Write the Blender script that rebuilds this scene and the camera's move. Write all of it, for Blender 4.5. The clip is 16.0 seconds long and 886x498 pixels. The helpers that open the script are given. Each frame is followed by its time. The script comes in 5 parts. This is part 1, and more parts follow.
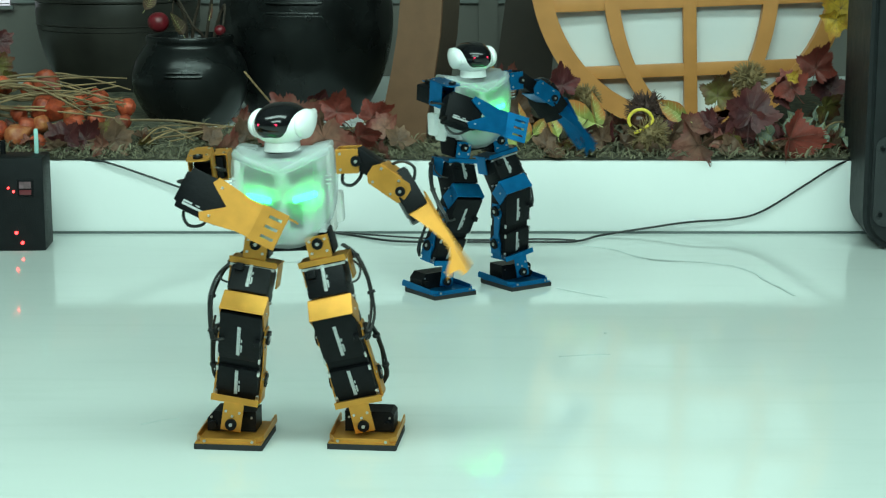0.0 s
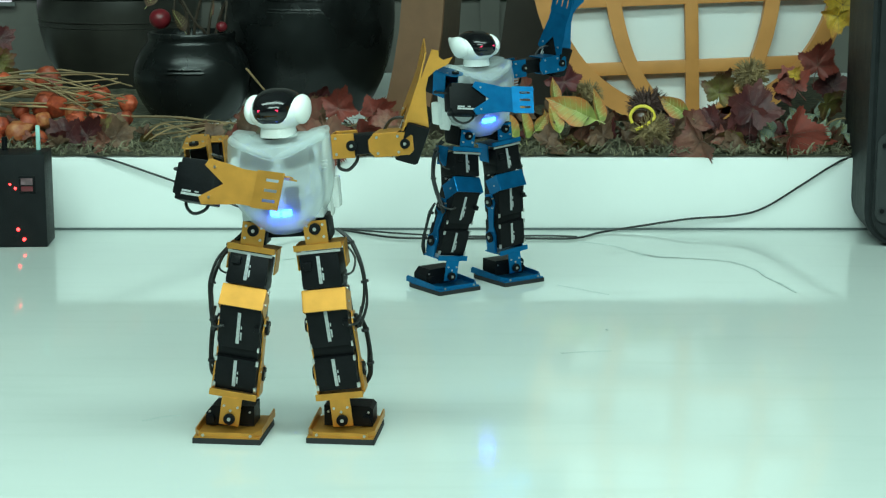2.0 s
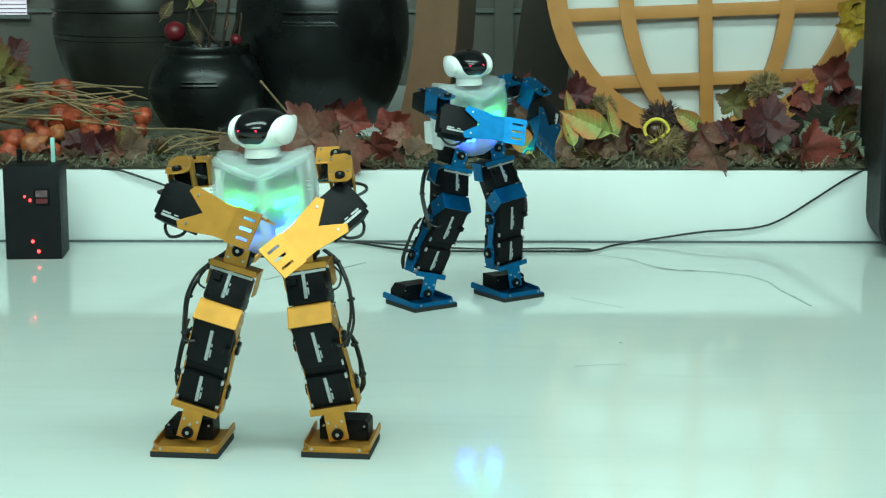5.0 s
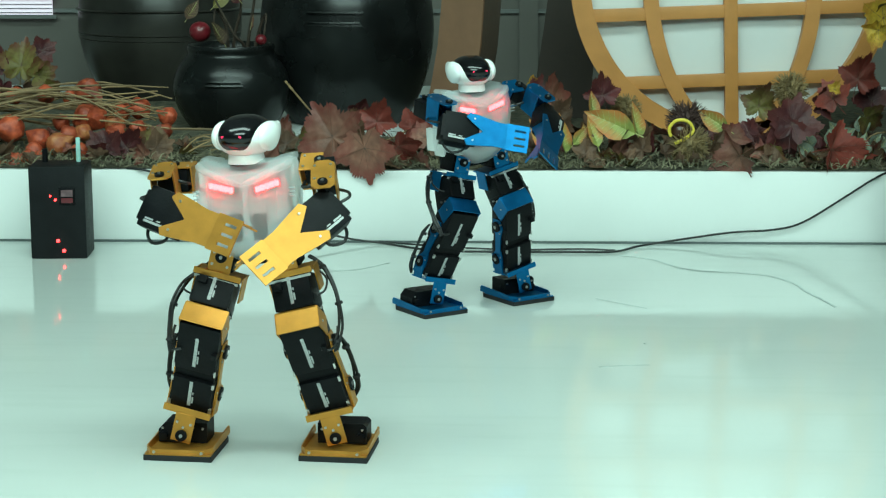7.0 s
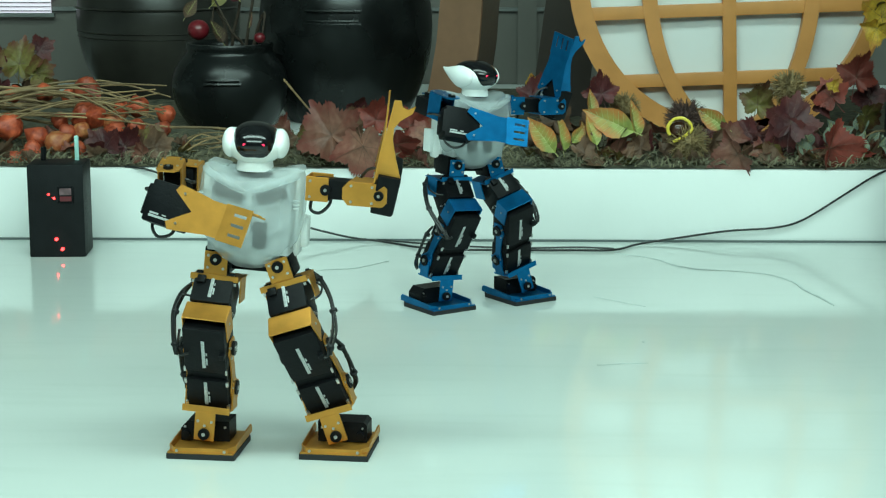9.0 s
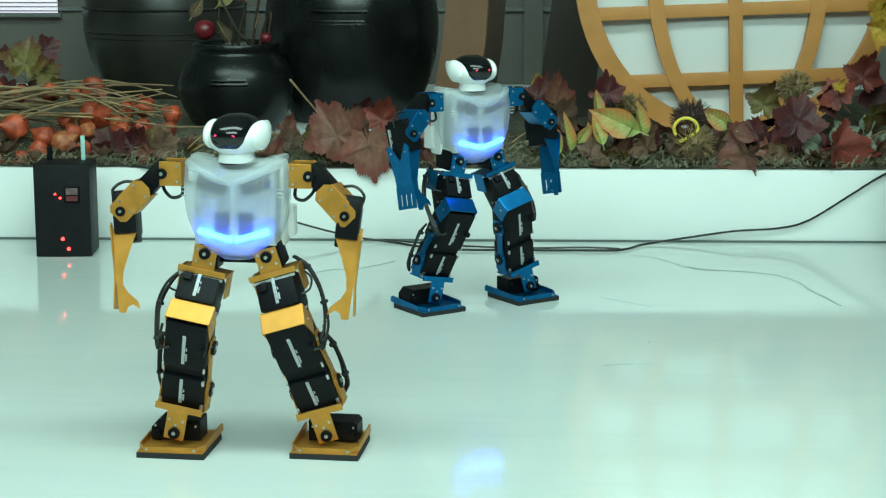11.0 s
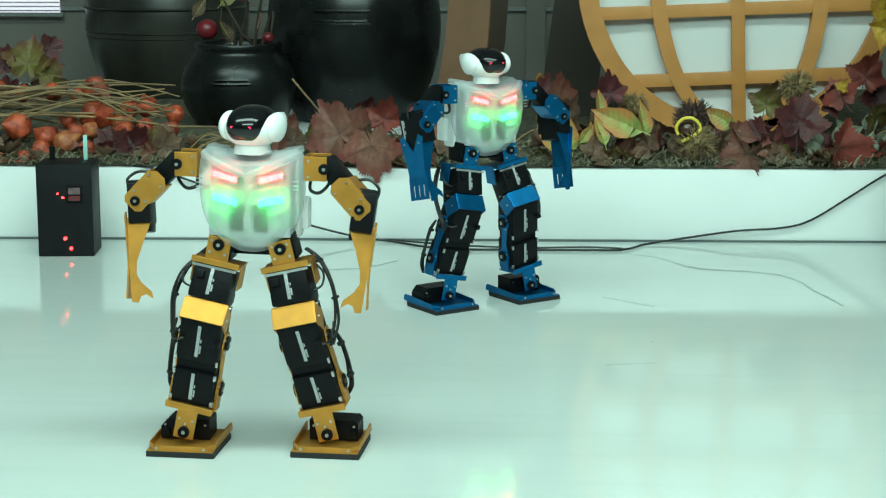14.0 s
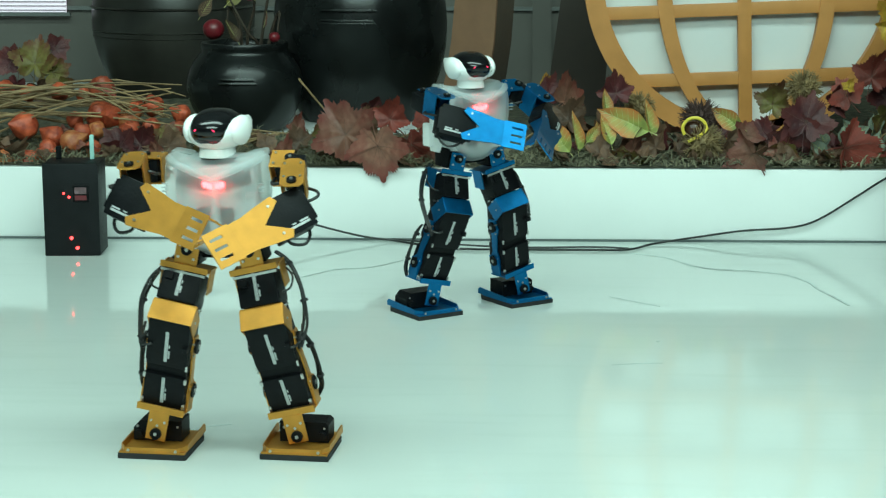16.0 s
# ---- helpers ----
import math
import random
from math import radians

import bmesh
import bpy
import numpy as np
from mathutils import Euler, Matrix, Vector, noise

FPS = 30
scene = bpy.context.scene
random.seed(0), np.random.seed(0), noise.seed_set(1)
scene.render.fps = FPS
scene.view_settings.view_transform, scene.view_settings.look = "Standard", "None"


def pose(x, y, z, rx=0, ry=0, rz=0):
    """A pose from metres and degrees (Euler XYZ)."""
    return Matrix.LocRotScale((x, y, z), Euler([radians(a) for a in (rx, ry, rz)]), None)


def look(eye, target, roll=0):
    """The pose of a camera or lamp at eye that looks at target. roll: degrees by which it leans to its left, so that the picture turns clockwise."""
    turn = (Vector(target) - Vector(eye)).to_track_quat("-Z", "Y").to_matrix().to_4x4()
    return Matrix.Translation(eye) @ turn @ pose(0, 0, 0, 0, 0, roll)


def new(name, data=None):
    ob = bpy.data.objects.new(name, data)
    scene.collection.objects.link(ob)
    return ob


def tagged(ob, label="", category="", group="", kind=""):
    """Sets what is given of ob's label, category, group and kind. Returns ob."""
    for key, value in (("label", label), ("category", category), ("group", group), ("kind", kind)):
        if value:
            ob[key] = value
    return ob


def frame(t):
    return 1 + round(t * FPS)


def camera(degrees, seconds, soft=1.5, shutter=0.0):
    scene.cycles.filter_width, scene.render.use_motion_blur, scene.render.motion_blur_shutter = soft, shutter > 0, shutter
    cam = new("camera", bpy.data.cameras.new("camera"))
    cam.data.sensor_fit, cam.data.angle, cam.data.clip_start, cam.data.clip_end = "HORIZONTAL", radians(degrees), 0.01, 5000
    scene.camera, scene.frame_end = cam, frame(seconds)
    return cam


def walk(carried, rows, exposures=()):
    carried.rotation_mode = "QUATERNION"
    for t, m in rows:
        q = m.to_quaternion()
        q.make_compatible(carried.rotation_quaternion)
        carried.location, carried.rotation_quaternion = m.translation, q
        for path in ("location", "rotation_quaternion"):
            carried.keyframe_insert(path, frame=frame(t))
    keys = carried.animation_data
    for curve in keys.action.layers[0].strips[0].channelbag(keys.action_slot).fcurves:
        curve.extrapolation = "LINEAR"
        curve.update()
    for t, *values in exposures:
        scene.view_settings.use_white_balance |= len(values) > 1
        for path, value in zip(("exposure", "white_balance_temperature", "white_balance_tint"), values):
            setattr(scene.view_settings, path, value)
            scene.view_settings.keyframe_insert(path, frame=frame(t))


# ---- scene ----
cam = camera(27.0, 16.0, soft=1.2, shutter=0.5)
CAMERA_ROWS = [
    (0, pose(0, 0, 0.641, 78.812, 0, 0.000)),
    (0.5, pose(0, 0, 0.641, 78.794, 0, 0.000)),
    (1, pose(0, 0, 0.641, 78.759, 0, 0.035)),
    (1.5, pose(0, 0, 0.641, 78.741, 0, 0.061)),
    (2, pose(0, 0, 0.641, 78.706, 0, 0.053)),
    (2.5, pose(0, 0, 0.641, 78.627, 0, 0.018)),
    (3, pose(0, 0, 0.641, 78.548, 0, 0.000)),
    (3.5, pose(0, 0, 0.641, 78.654, 0, 0.053)),
    (4, pose(0, 0, 0.641, 78.838, 0, 0.053)),
    (6.5, pose(0, 0, 0.641, 79.215, 0, 1.298)),
    (7, pose(0, 0, 0.641, 79.110, 0, 1.254)),
    (7.5, pose(0, 0, 0.641, 79.040, 0, 1.228)),
    (8, pose(0, 0, 0.641, 79.005, 0, 1.228)),
    (8.5, pose(0, 0, 0.641, 79.040, 0, 1.210)),
    (9, pose(0, 0, 0.641, 79.057, 0, 1.210)),
    (11.5, pose(0, 0, 0.641, 79.057, 0, 1.421)),
    (12, pose(0, 0, 0.641, 79.005, 0, 1.394)),
    (12.5, pose(0, 0, 0.641, 79.005, 0, 1.403)),
    (13, pose(0, 0, 0.641, 79.057, 0, 1.438)),
    (13.5, pose(0, 0, 0.641, 79.083, 0, 1.456)),
    (14, pose(0, 0, 0.641, 79.048, 0, 1.473)),
    (14.5, pose(0, 0, 0.641, 79.031, 0, 1.491)),
    (15, pose(0, 0, 0.641, 79.048, 0, 1.543)),
    (15.5, pose(0, 0, 0.641, 79.057, 0, 1.596)),
    (16, pose(0, 0, 0.641, 79.040, 0, 1.666)),
]
walk(cam, CAMERA_ROWS)

# ---- light: an indoor hall with an overhead panel and an added front fill ----
world = bpy.data.worlds.new("hall_air")
scene.world = world
world.use_nodes = True
world.node_tree.nodes["Background"].inputs[0].default_value = (0.80, 1.0, 0.93, 1)
world.node_tree.nodes["Background"].inputs[1].default_value = 0.15
scene.view_settings.exposure = 0.0
LAMP_TINT = (0.69, 1.0, 0.905)


def panel_lamp(x, y, z, sx, sy, watts, target=None):
    data = bpy.data.lights.new("unseen_lamp", "AREA")
    data.shape, data.size, data.size_y, data.energy, data.color = "RECTANGLE", sx, sy, watts, LAMP_TINT
    ob = new("unseen_lamp", data)
    ob.matrix_world = look((x, y, z), target or (x, y + 0.001, 0))
    return ob


panel_lamp(0, 1.3, 2.95, 5.0, 0.7, 128)
# added fill from the camera side, tilted down to brighten the riser
panel_lamp(0, -0.9, 2.9, 4.0, 1.3, 216, (0, 2.9, 0.2))

# ---- materials ----


def mat(name, color, rough=0.5, metal=0.0, spread=0.0, scale=20.0, bump=0.0, bump_scale=80.0, spec=0.5, color2=None, per_object=0.0):
    m = bpy.data.materials.new(name)
    m.use_nodes = True
    n, l = m.node_tree.nodes, m.node_tree.links
    b = n["Principled BSDF"]
    b.inputs["Base Color"].default_value = (*color, 1)
    b.inputs["Roughness"].default_value = rough
    b.inputs["Metallic"].default_value = metal
    b.inputs["Specular IOR Level"].default_value = spec
    tc = n.new("ShaderNodeTexCoord")
    if spread or color2:
        t1 = n.new("ShaderNodeTexNoise")
        t1.inputs["Scale"].default_value, t1.inputs["Detail"].default_value = scale, 8
        l.new(tc.outputs["Object"], t1.inputs["Vector"])
        ramp = n.new("ShaderNodeValToRGB")
        lo = tuple(max(0, c * (1 - spread)) for c in color)
        hi = color2 or tuple(min(1, c * (1 + spread)) for c in color)
        ramp.color_ramp.elements[0].color, ramp.color_ramp.elements[1].color = (*lo, 1), (*hi, 1)
        ramp.color_ramp.elements[0].position, ramp.color_ramp.elements[1].position = 0.32, 0.68
        l.new(t1.outputs["Fac"], ramp.inputs["Fac"])
        out = ramp.outputs["Color"]
        if per_object:
            info, hsv, mul = n.new("ShaderNodeObjectInfo"), n.new("ShaderNodeHueSaturation"), n.new("ShaderNodeMapRange")
            mul.inputs["To Min"].default_value, mul.inputs["To Max"].default_value = 1 - per_object, 1 + per_object
            l.new(info.outputs["Random"], mul.inputs["Value"])
            l.new(mul.outputs["Result"], hsv.inputs["Value"])
            l.new(out, hsv.inputs["Color"])
            out = hsv.outputs["Color"]
        l.new(out, b.inputs["Base Color"])
        rr = n.new("ShaderNodeMapRange")
        rr.inputs["To Min"].default_value, rr.inputs["To Max"].default_value = rough * 0.8, min(1, rough * 1.25)
        l.new(t1.outputs["Fac"], rr.inputs["Value"])
        l.new(rr.outputs["Result"], b.inputs["Roughness"])
    if bump:
        t2, bp = n.new("ShaderNodeTexNoise"), n.new("ShaderNodeBump")
        t2.inputs["Scale"].default_value, t2.inputs["Detail"].default_value = bump_scale, 6
        bp.inputs["Strength"].default_value, bp.inputs["Distance"].default_value = bump, 0.004
        l.new(tc.outputs["Object"], t2.inputs["Vector"])
        l.new(t2.outputs["Fac"], bp.inputs["Height"])
        l.new(bp.outputs["Normal"], b.inputs["Normal"])
    return m


def glow(name, color, strength):
    m = bpy.data.materials.new(name)
    m.use_nodes = True
    b = m.node_tree.nodes["Principled BSDF"]
    b.inputs["Base Color"].default_value = (*color, 1)
    b.inputs["Emission Color"].default_value = (*color, 1)
    b.inputs["Emission Strength"].default_value = strength
    return m


def milky(name):
    m = bpy.data.materials.new(name)
    m.use_nodes = True
    n, l = m.node_tree.nodes, m.node_tree.links
    b = n["Principled BSDF"]
    b.inputs["Base Color"].default_value = (0.82, 0.86, 0.86, 1)
    b.inputs["Roughness"].default_value = 0.32
    tl, tr, m1, m2 = n.new("ShaderNodeBsdfTranslucent"), n.new("ShaderNodeBsdfTransparent"), n.new("ShaderNodeMixShader"), n.new("ShaderNodeMixShader")
    tl.inputs["Color"].default_value = (0.9, 0.93, 0.95, 1)
    tr.inputs["Color"].default_value = (0.93, 0.95, 0.95, 1)
    m1.inputs[0].default_value, m2.inputs[0].default_value = 0.52, 0.69
    l.new(b.outputs[0], m1.inputs[1]), l.new(tl.outputs[0], m1.inputs[2])
    l.new(m1.outputs[0], m2.inputs[1]), l.new(tr.outputs[0], m2.inputs[2])
    l.new(m2.outputs[0], n["Material Output"].inputs["Surface"])
    return m


GOLD = mat("gold_anodised", (0.60, 0.275, 0.048), 0.42, 0.72, 0.08, 60, 0.03, 300)
BLUE = mat("blue_anodised", (0.004, 0.165, 0.40), 0.32, 0.85, 0.12, 60, 0.05, 300)
SERVO = mat("black_servo_plastic", (0.0045, 0.005, 0.006), 0.45, 0, 0.3, 50, 0.1, 250, spec=0.14)
RUBBER = mat("black_rubber", (0.012, 0.012, 0.013), 0.7, 0, 0.2, 80, 0.2, 200)
CABLE = mat("black_cable", (0.01, 0.011, 0.011), 0.45)
STICKER = mat("printed_sticker", (0.42, 0.44, 0.44), 0.4, 0.2, 0.2, 300)
STEEL = mat("bright_steel", (0.55, 0.55, 0.54), 0.32, 1.0, 0.08, 120)
WHITE = mat("white_gloss_plastic", (0.84, 0.86, 0.85), 0.25, 0, 0.03, 30)
VISOR = mat("black_visor", (0.005, 0.005, 0.006), 0.13, 0, 0, spec=0.5)
SHELL = milky("milky_plastic")
CORE = mat("grey_circuit_frame", (0.44, 0.47, 0.48), 0.5, 0.1, 0.25, 60)
DARKCORE = mat("dark_battery", (0.014, 0.017, 0.022), 0.5, 0, 0.3, 40)
RED_LED, GREEN_LED, BLUE_LED = glow("red_led", (1.0, 0.035, 0.04), 21), glow("green_led", (0.010, 1.0, 0.13), 20), glow("blue_led", (0.012, 0.09, 1.0), 38)
EYE_LED = glow("eye_led", (1.0, 0.03, 0.10), 1.5)

# ---- mesh helpers ----


def cube(bm, size, at=(0, 0, 0), bevel=0.0, m=None):
    made = bmesh.ops.create_cube(bm, size=1.0, matrix=(m or Matrix()) @ Matrix.Translation(at) @ Matrix.Diagonal((*size, 1)))
    if bevel:
        edges = {e for v in made["verts"] for e in v.link_edges}
        bmesh.ops.bevel(bm, geom=list(edges), offset=bevel, segments=2, affect="EDGES", profile=0.6)
    return bm


def rod(bm, r, length, m=None, sides=14, r2=None):
    bmesh.ops.create_cone(bm, cap_ends=True, segments=sides, radius1=r, radius2=r if r2 is None else r2, depth=length, matrix=m or Matrix())
    return bm


def ball(bm, radii, at=(0, 0, 0), u=20, v=12, m=None):
    made = bmesh.ops.create_uvsphere(bm, u_segments=u, v_segments=v, radius=1.0, matrix=(m or Matrix()) @ Matrix.Translation(at) @ Matrix.Diagonal((*radii, 1)))
    return made["verts"]


def plate(bm, outline, thick, m=None):
    """A sheet cut to an outline in x and z, with its thickness along y."""
    m = m or Matrix()
    a = [bm.verts.new(m @ Vector((x, -thick / 2, z))) for x, z in outline]
    b = [bm.verts.new(m @ Vector((x, thick / 2, z))) for x, z in outline]
    fa, fb = bm.faces.new(a), bm.faces.new(b[::-1])
    for i in range(len(a)):
        j = (i + 1) % len(a)
        bm.faces.new((a[j], a[i], b[i], b[j]))
    fa.normal_update(), fb.normal_update()
    bmesh.ops.triangulate(bm, faces=[fa, fb], ngon_method="EAR_CLIP")
    return bm


def tube(bm, points, r, sides=7, smooth=4):
    """A round cable or twig along a smoothed line; r is one radius or one for each end."""
    pts = [Vector(p) for p in points]
    line = []
    for i in range(len(pts) - 1):
        p0, p1, p2, p3 = pts[max(i - 1, 0)], pts[i], pts[i + 1], pts[min(i + 2, len(pts) - 1)]
        for k in range(smooth):
            t = k / smooth
            line.append(0.5 * (2 * p1 + (p2 - p0) * t + (2 * p0 - 5 * p1 + 4 * p2 - p3) * t * t + (3 * p1 - p0 - 3 * p2 + p3) * t ** 3))
    line.append(pts[-1])
    r0, r1 = r if isinstance(r, tuple) else (r, r)
    rings, side = [], Vector((0.3, 0.8, 0.5))
    for i, p in enumerate(line):
        d = (line[min(i + 1, len(line) - 1)] - line[max(i - 1, 0)]).normalized()
        u = d.cross(side)
        u = (u if u.length > 1e-4 else d.orthogonal()).normalized()
        w = d.cross(u)
        rr = r0 + (r1 - r0) * i / max(1, len(line) - 1)
        rings.append([bm.verts.new(p + rr * (math.cos(a) * u + math.sin(a) * w)) for a in [2 * math.pi * k / sides for k in range(sides)]])
    for a, b in zip(rings, rings[1:]):
        for k in range(sides):
            bm.faces.new((a[k], a[(k + 1) % sides], b[(k + 1) % sides], b[k]))
    bm.faces.new(rings[0][::-1]), bm.faces.new(rings[-1])
    return bm


def lathe(bm, profile, segments=40, m=None):
    m = m or Matrix()
    rings = [[bm.verts.new(m @ Vector((r * math.cos(2 * math.pi * k / segments), r * math.sin(2 * math.pi * k / segments), z))) for k in range(segments)] for r, z in profile]
    for a, b in zip(rings, rings[1:]):
        for k in range(segments):
            bm.faces.new((a[k], a[(k + 1) % segments], b[(k + 1) % segments], b[k]))
    bm.faces.new(rings[0][::-1])
    return bm


def to_mesh(name, bm, material, smooth=False):
    bmesh.ops.recalc_face_normals(bm, faces=bm.faces)
    me = bpy.data.meshes.new(name)
    bm.to_mesh(me)
    bm.free()
    me.materials.append(material)
    if smooth:
        for p in me.polygons:
            p.use_smooth = True
        me.set_sharp_from_angle(angle=radians(38))
    return me


def part(name, bm, material, parent, label="", smooth=True):
    ob = new(name, to_mesh(name, bm, material, smooth))
    ob.parent = parent
    return tagged(ob, label)


def thing(name, bm, material, label, category, group="", kind="", at=None, smooth=True):
    ob = new(name, to_mesh(name, bm, material, smooth))
    if at is not None:
        ob.matrix_world = at
    return tagged(ob, label, category, group, kind)


def base(name, at, label, category, group=""):
    ob = new(name)
    ob.matrix_world = at
    ob.empty_display_size = 0.05
    return tagged(ob, label, category, group)


def B():
    return bmesh.new()

# ---- the hall, the stage floor and the riser ----
RISER_Y, RISER_Z = 3.393, 0.1367
FLOOR = mat("glossy_white_floor", (0.594, 0.640, 0.615), 0.065, 0, 0.045, 1.5, spec=0.46)


def floor_wear(m):
    """Long faint wipe streaks and a slightly uneven coat on the glossy floor."""
    n, l = m.node_tree.nodes, m.node_tree.links
    b = n["Principled BSDF"]
    tc, mp, streak, wave, bump, gloss = (n.new("ShaderNode" + k) for k in ("TexCoord", "Mapping", "TexNoise", "TexNoise", "Bump", "MapRange"))
    mp.inputs["Scale"].default_value = (1.6, 14.0, 1.0)
    mp.inputs["Rotation"].default_value = (0, 0, 0.12)
    l.new(tc.outputs["Object"], mp.inputs["Vector"])
    streak.inputs["Scale"].default_value, streak.inputs["Detail"].default_value = 2.0, 9
    l.new(mp.outputs["Vector"], streak.inputs["Vector"])
    gloss.inputs["From Min"].default_value, gloss.inputs["From Max"].default_value = 0.35, 0.70
    gloss.inputs["To Min"].default_value, gloss.inputs["To Max"].default_value = 0.045, 0.150
    l.new(streak.outputs["Fac"], gloss.inputs["Value"])
    l.new(gloss.outputs["Result"], b.inputs["Roughness"])
    wave.inputs["Scale"].default_value, wave.inputs["Detail"].default_value = 9.0, 4
    l.new(tc.outputs["Object"], wave.inputs["Vector"])
    bump.inputs["Strength"].default_value, bump.inputs["Distance"].default_value = 0.006, 0.004
    l.new(wave.outputs["Fac"], bump.inputs["Height"])
    l.new(bump.outputs["Normal"], b.inputs["Normal"])
    tint = n.new("ShaderNodeMixRGB")
    tint.blend_type = "MULTIPLY"
    fade = n.new("ShaderNodeMapRange")
    fade.inputs["From Min"].default_value, fade.inputs["From Max"].default_value = 0.52, 0.75
    fade.inputs["To Max"].default_value = 0.5
    l.new(streak.outputs["Fac"], fade.inputs["Value"])
    l.new(fade.outputs["Result"], tint.inputs["Fac"])
    l.new(b.inputs["Base Color"].links[0].from_socket, tint.inputs["Color1"])
    tint.inputs["Color2"].default_value = (0.90, 0.91, 0.90, 1)
    l.new(tint.outputs["Color"], b.inputs["Base Color"])


floor_wear(FLOOR)
RISER = mat("white_riser_paint", (0.79, 0.82, 0.81), 0.4, 0, 0.025, 4, 0.03, 120)
WALLGREY = mat("grey_backdrop_panel", (0.125, 0.118, 0.104), 0.5, 0, 0.1, 3, 0.1, 60)
HALL = mat("pale_hall_paint", (0.30, 0.32, 0.31), 0.7, 0, 0.05, 2)

thing("floor", cube(B(), (12, 12, 0.1), (0, 1.0, -0.05)), FLOOR, "glossy white stage floor with faint scuffs", "floor", kind="structure")
bm = cube(B(), (12, 1.55, RISER_Z - 0.002), (0, RISER_Y + 0.775, (RISER_Z - 0.002) / 2 + 0.001), 0.002)
thing("riser", bm, RISER, "white painted low display riser behind the stage", "platform", kind="structure")
thing("riser_foot_strip", cube(B(), (12, 0.004, 0.004), (0, RISER_Y - 0.002, 0.002)), mat("dark_joint", (0.10, 0.12, 0.12), 0.6), "thin dark joint along the foot of the riser", "trim", kind="structure")
thing("wall_back", cube(B(), (12, 0.1, 3.0), (0, 5.0, 1.5)), WALLGREY, "grey panelled back wall", "wall", kind="structure")
thing("wall_left", cube(B(), (0.1, 12, 3.0), (-6.0, 0.9, 1.5)), HALL, "pale painted hall wall", "wall", kind="structure")
thing("wall_right", cube(B(), (0.1, 12, 3.0), (6.0, 0.9, 1.5)), HALL, "pale painted hall wall", "wall", kind="structure")
thing("wall_front", cube(B(), (12, 0.1, 3.0), (0, -5.0, 1.5)), HALL, "pale painted hall wall", "wall", kind="structure")
thing("ceiling", cube(B(), (12, 12, 0.1), (0, 0.9, 3.05)), HALL, "white hall ceiling", "ceiling", kind="structure")

# ---- the two dancing robots ----
HIP_X, NECK_Z, HIP_DROP, ANKLE_UP, SHIN_LONG, THIGH_LONG = 0.036, 0.106, 0.030, 0.053, 0.085, 0.060
PIVOT_Z = 0.024
RX90, RY90 = Matrix.Rotation(math.pi / 2, 4, "X"), Matrix.Rotation(math.pi / 2, 4, "Y")


def horn(parent, x, y, z, m=None, r=0.0075):
    """A round black servo horn with a bright screw, facing forwards."""
    m = m or Matrix()
    h = part("servo_horn", rod(B(), r, 0.004, m @ Matrix.Translation((x, y, z)) @ RX90, 16), SERVO, parent, "black servo horn")
    part("screw", rod(B(), r * 0.32, 0.0055, m @ Matrix.Translation((x, y - 0.0005, z)) @ RX90, 8), STEEL, parent, "bright steel screw")
    return h


def screws(parent, spots, y, r=0.0016):
    for x, z in spots:
        part("screw", rod(B(), r, 0.002, Matrix.Translation((x, y, z)) @ RX90, 8), STEEL, parent, "small bright screw")


def servo(parent, size, at, sticker=True, drop=0.0):
    sx, sy, sz = size
    bm = cube(B(), size, at, 0.0022)
    cube(bm, (sx * 1.04, sy * 0.9, sz * 0.30), (at[0], at[1] + 0.001, at[2] - sz * 0.28), 0.0015)
    part("servo", bm, SERVO, parent, "black plastic servo motor")
    if sticker:
        at, sz = (at[0], at[1], at[2] - drop / 2), sz - drop
        y = at[1] - sy / 2 - 0.0004
        bm = cube(B(), (0.0040, 0.0008, sz * 0.80), (at[0] - 0.001, y, at[2] + sz * 0.04), 0.0003)
        cube(bm, (0.0018, 0.0008, sz * 0.20), (at[0] + 0.0026, y, at[2] - sz * 0.16), 0)
        cube(bm, (0.0014, 0.0008, sz * 0.08), (at[0] + 0.0025, y, at[2] + sz * 0.06), 0)
        part("sticker", bm, STICKER, parent, "pale printed strip")


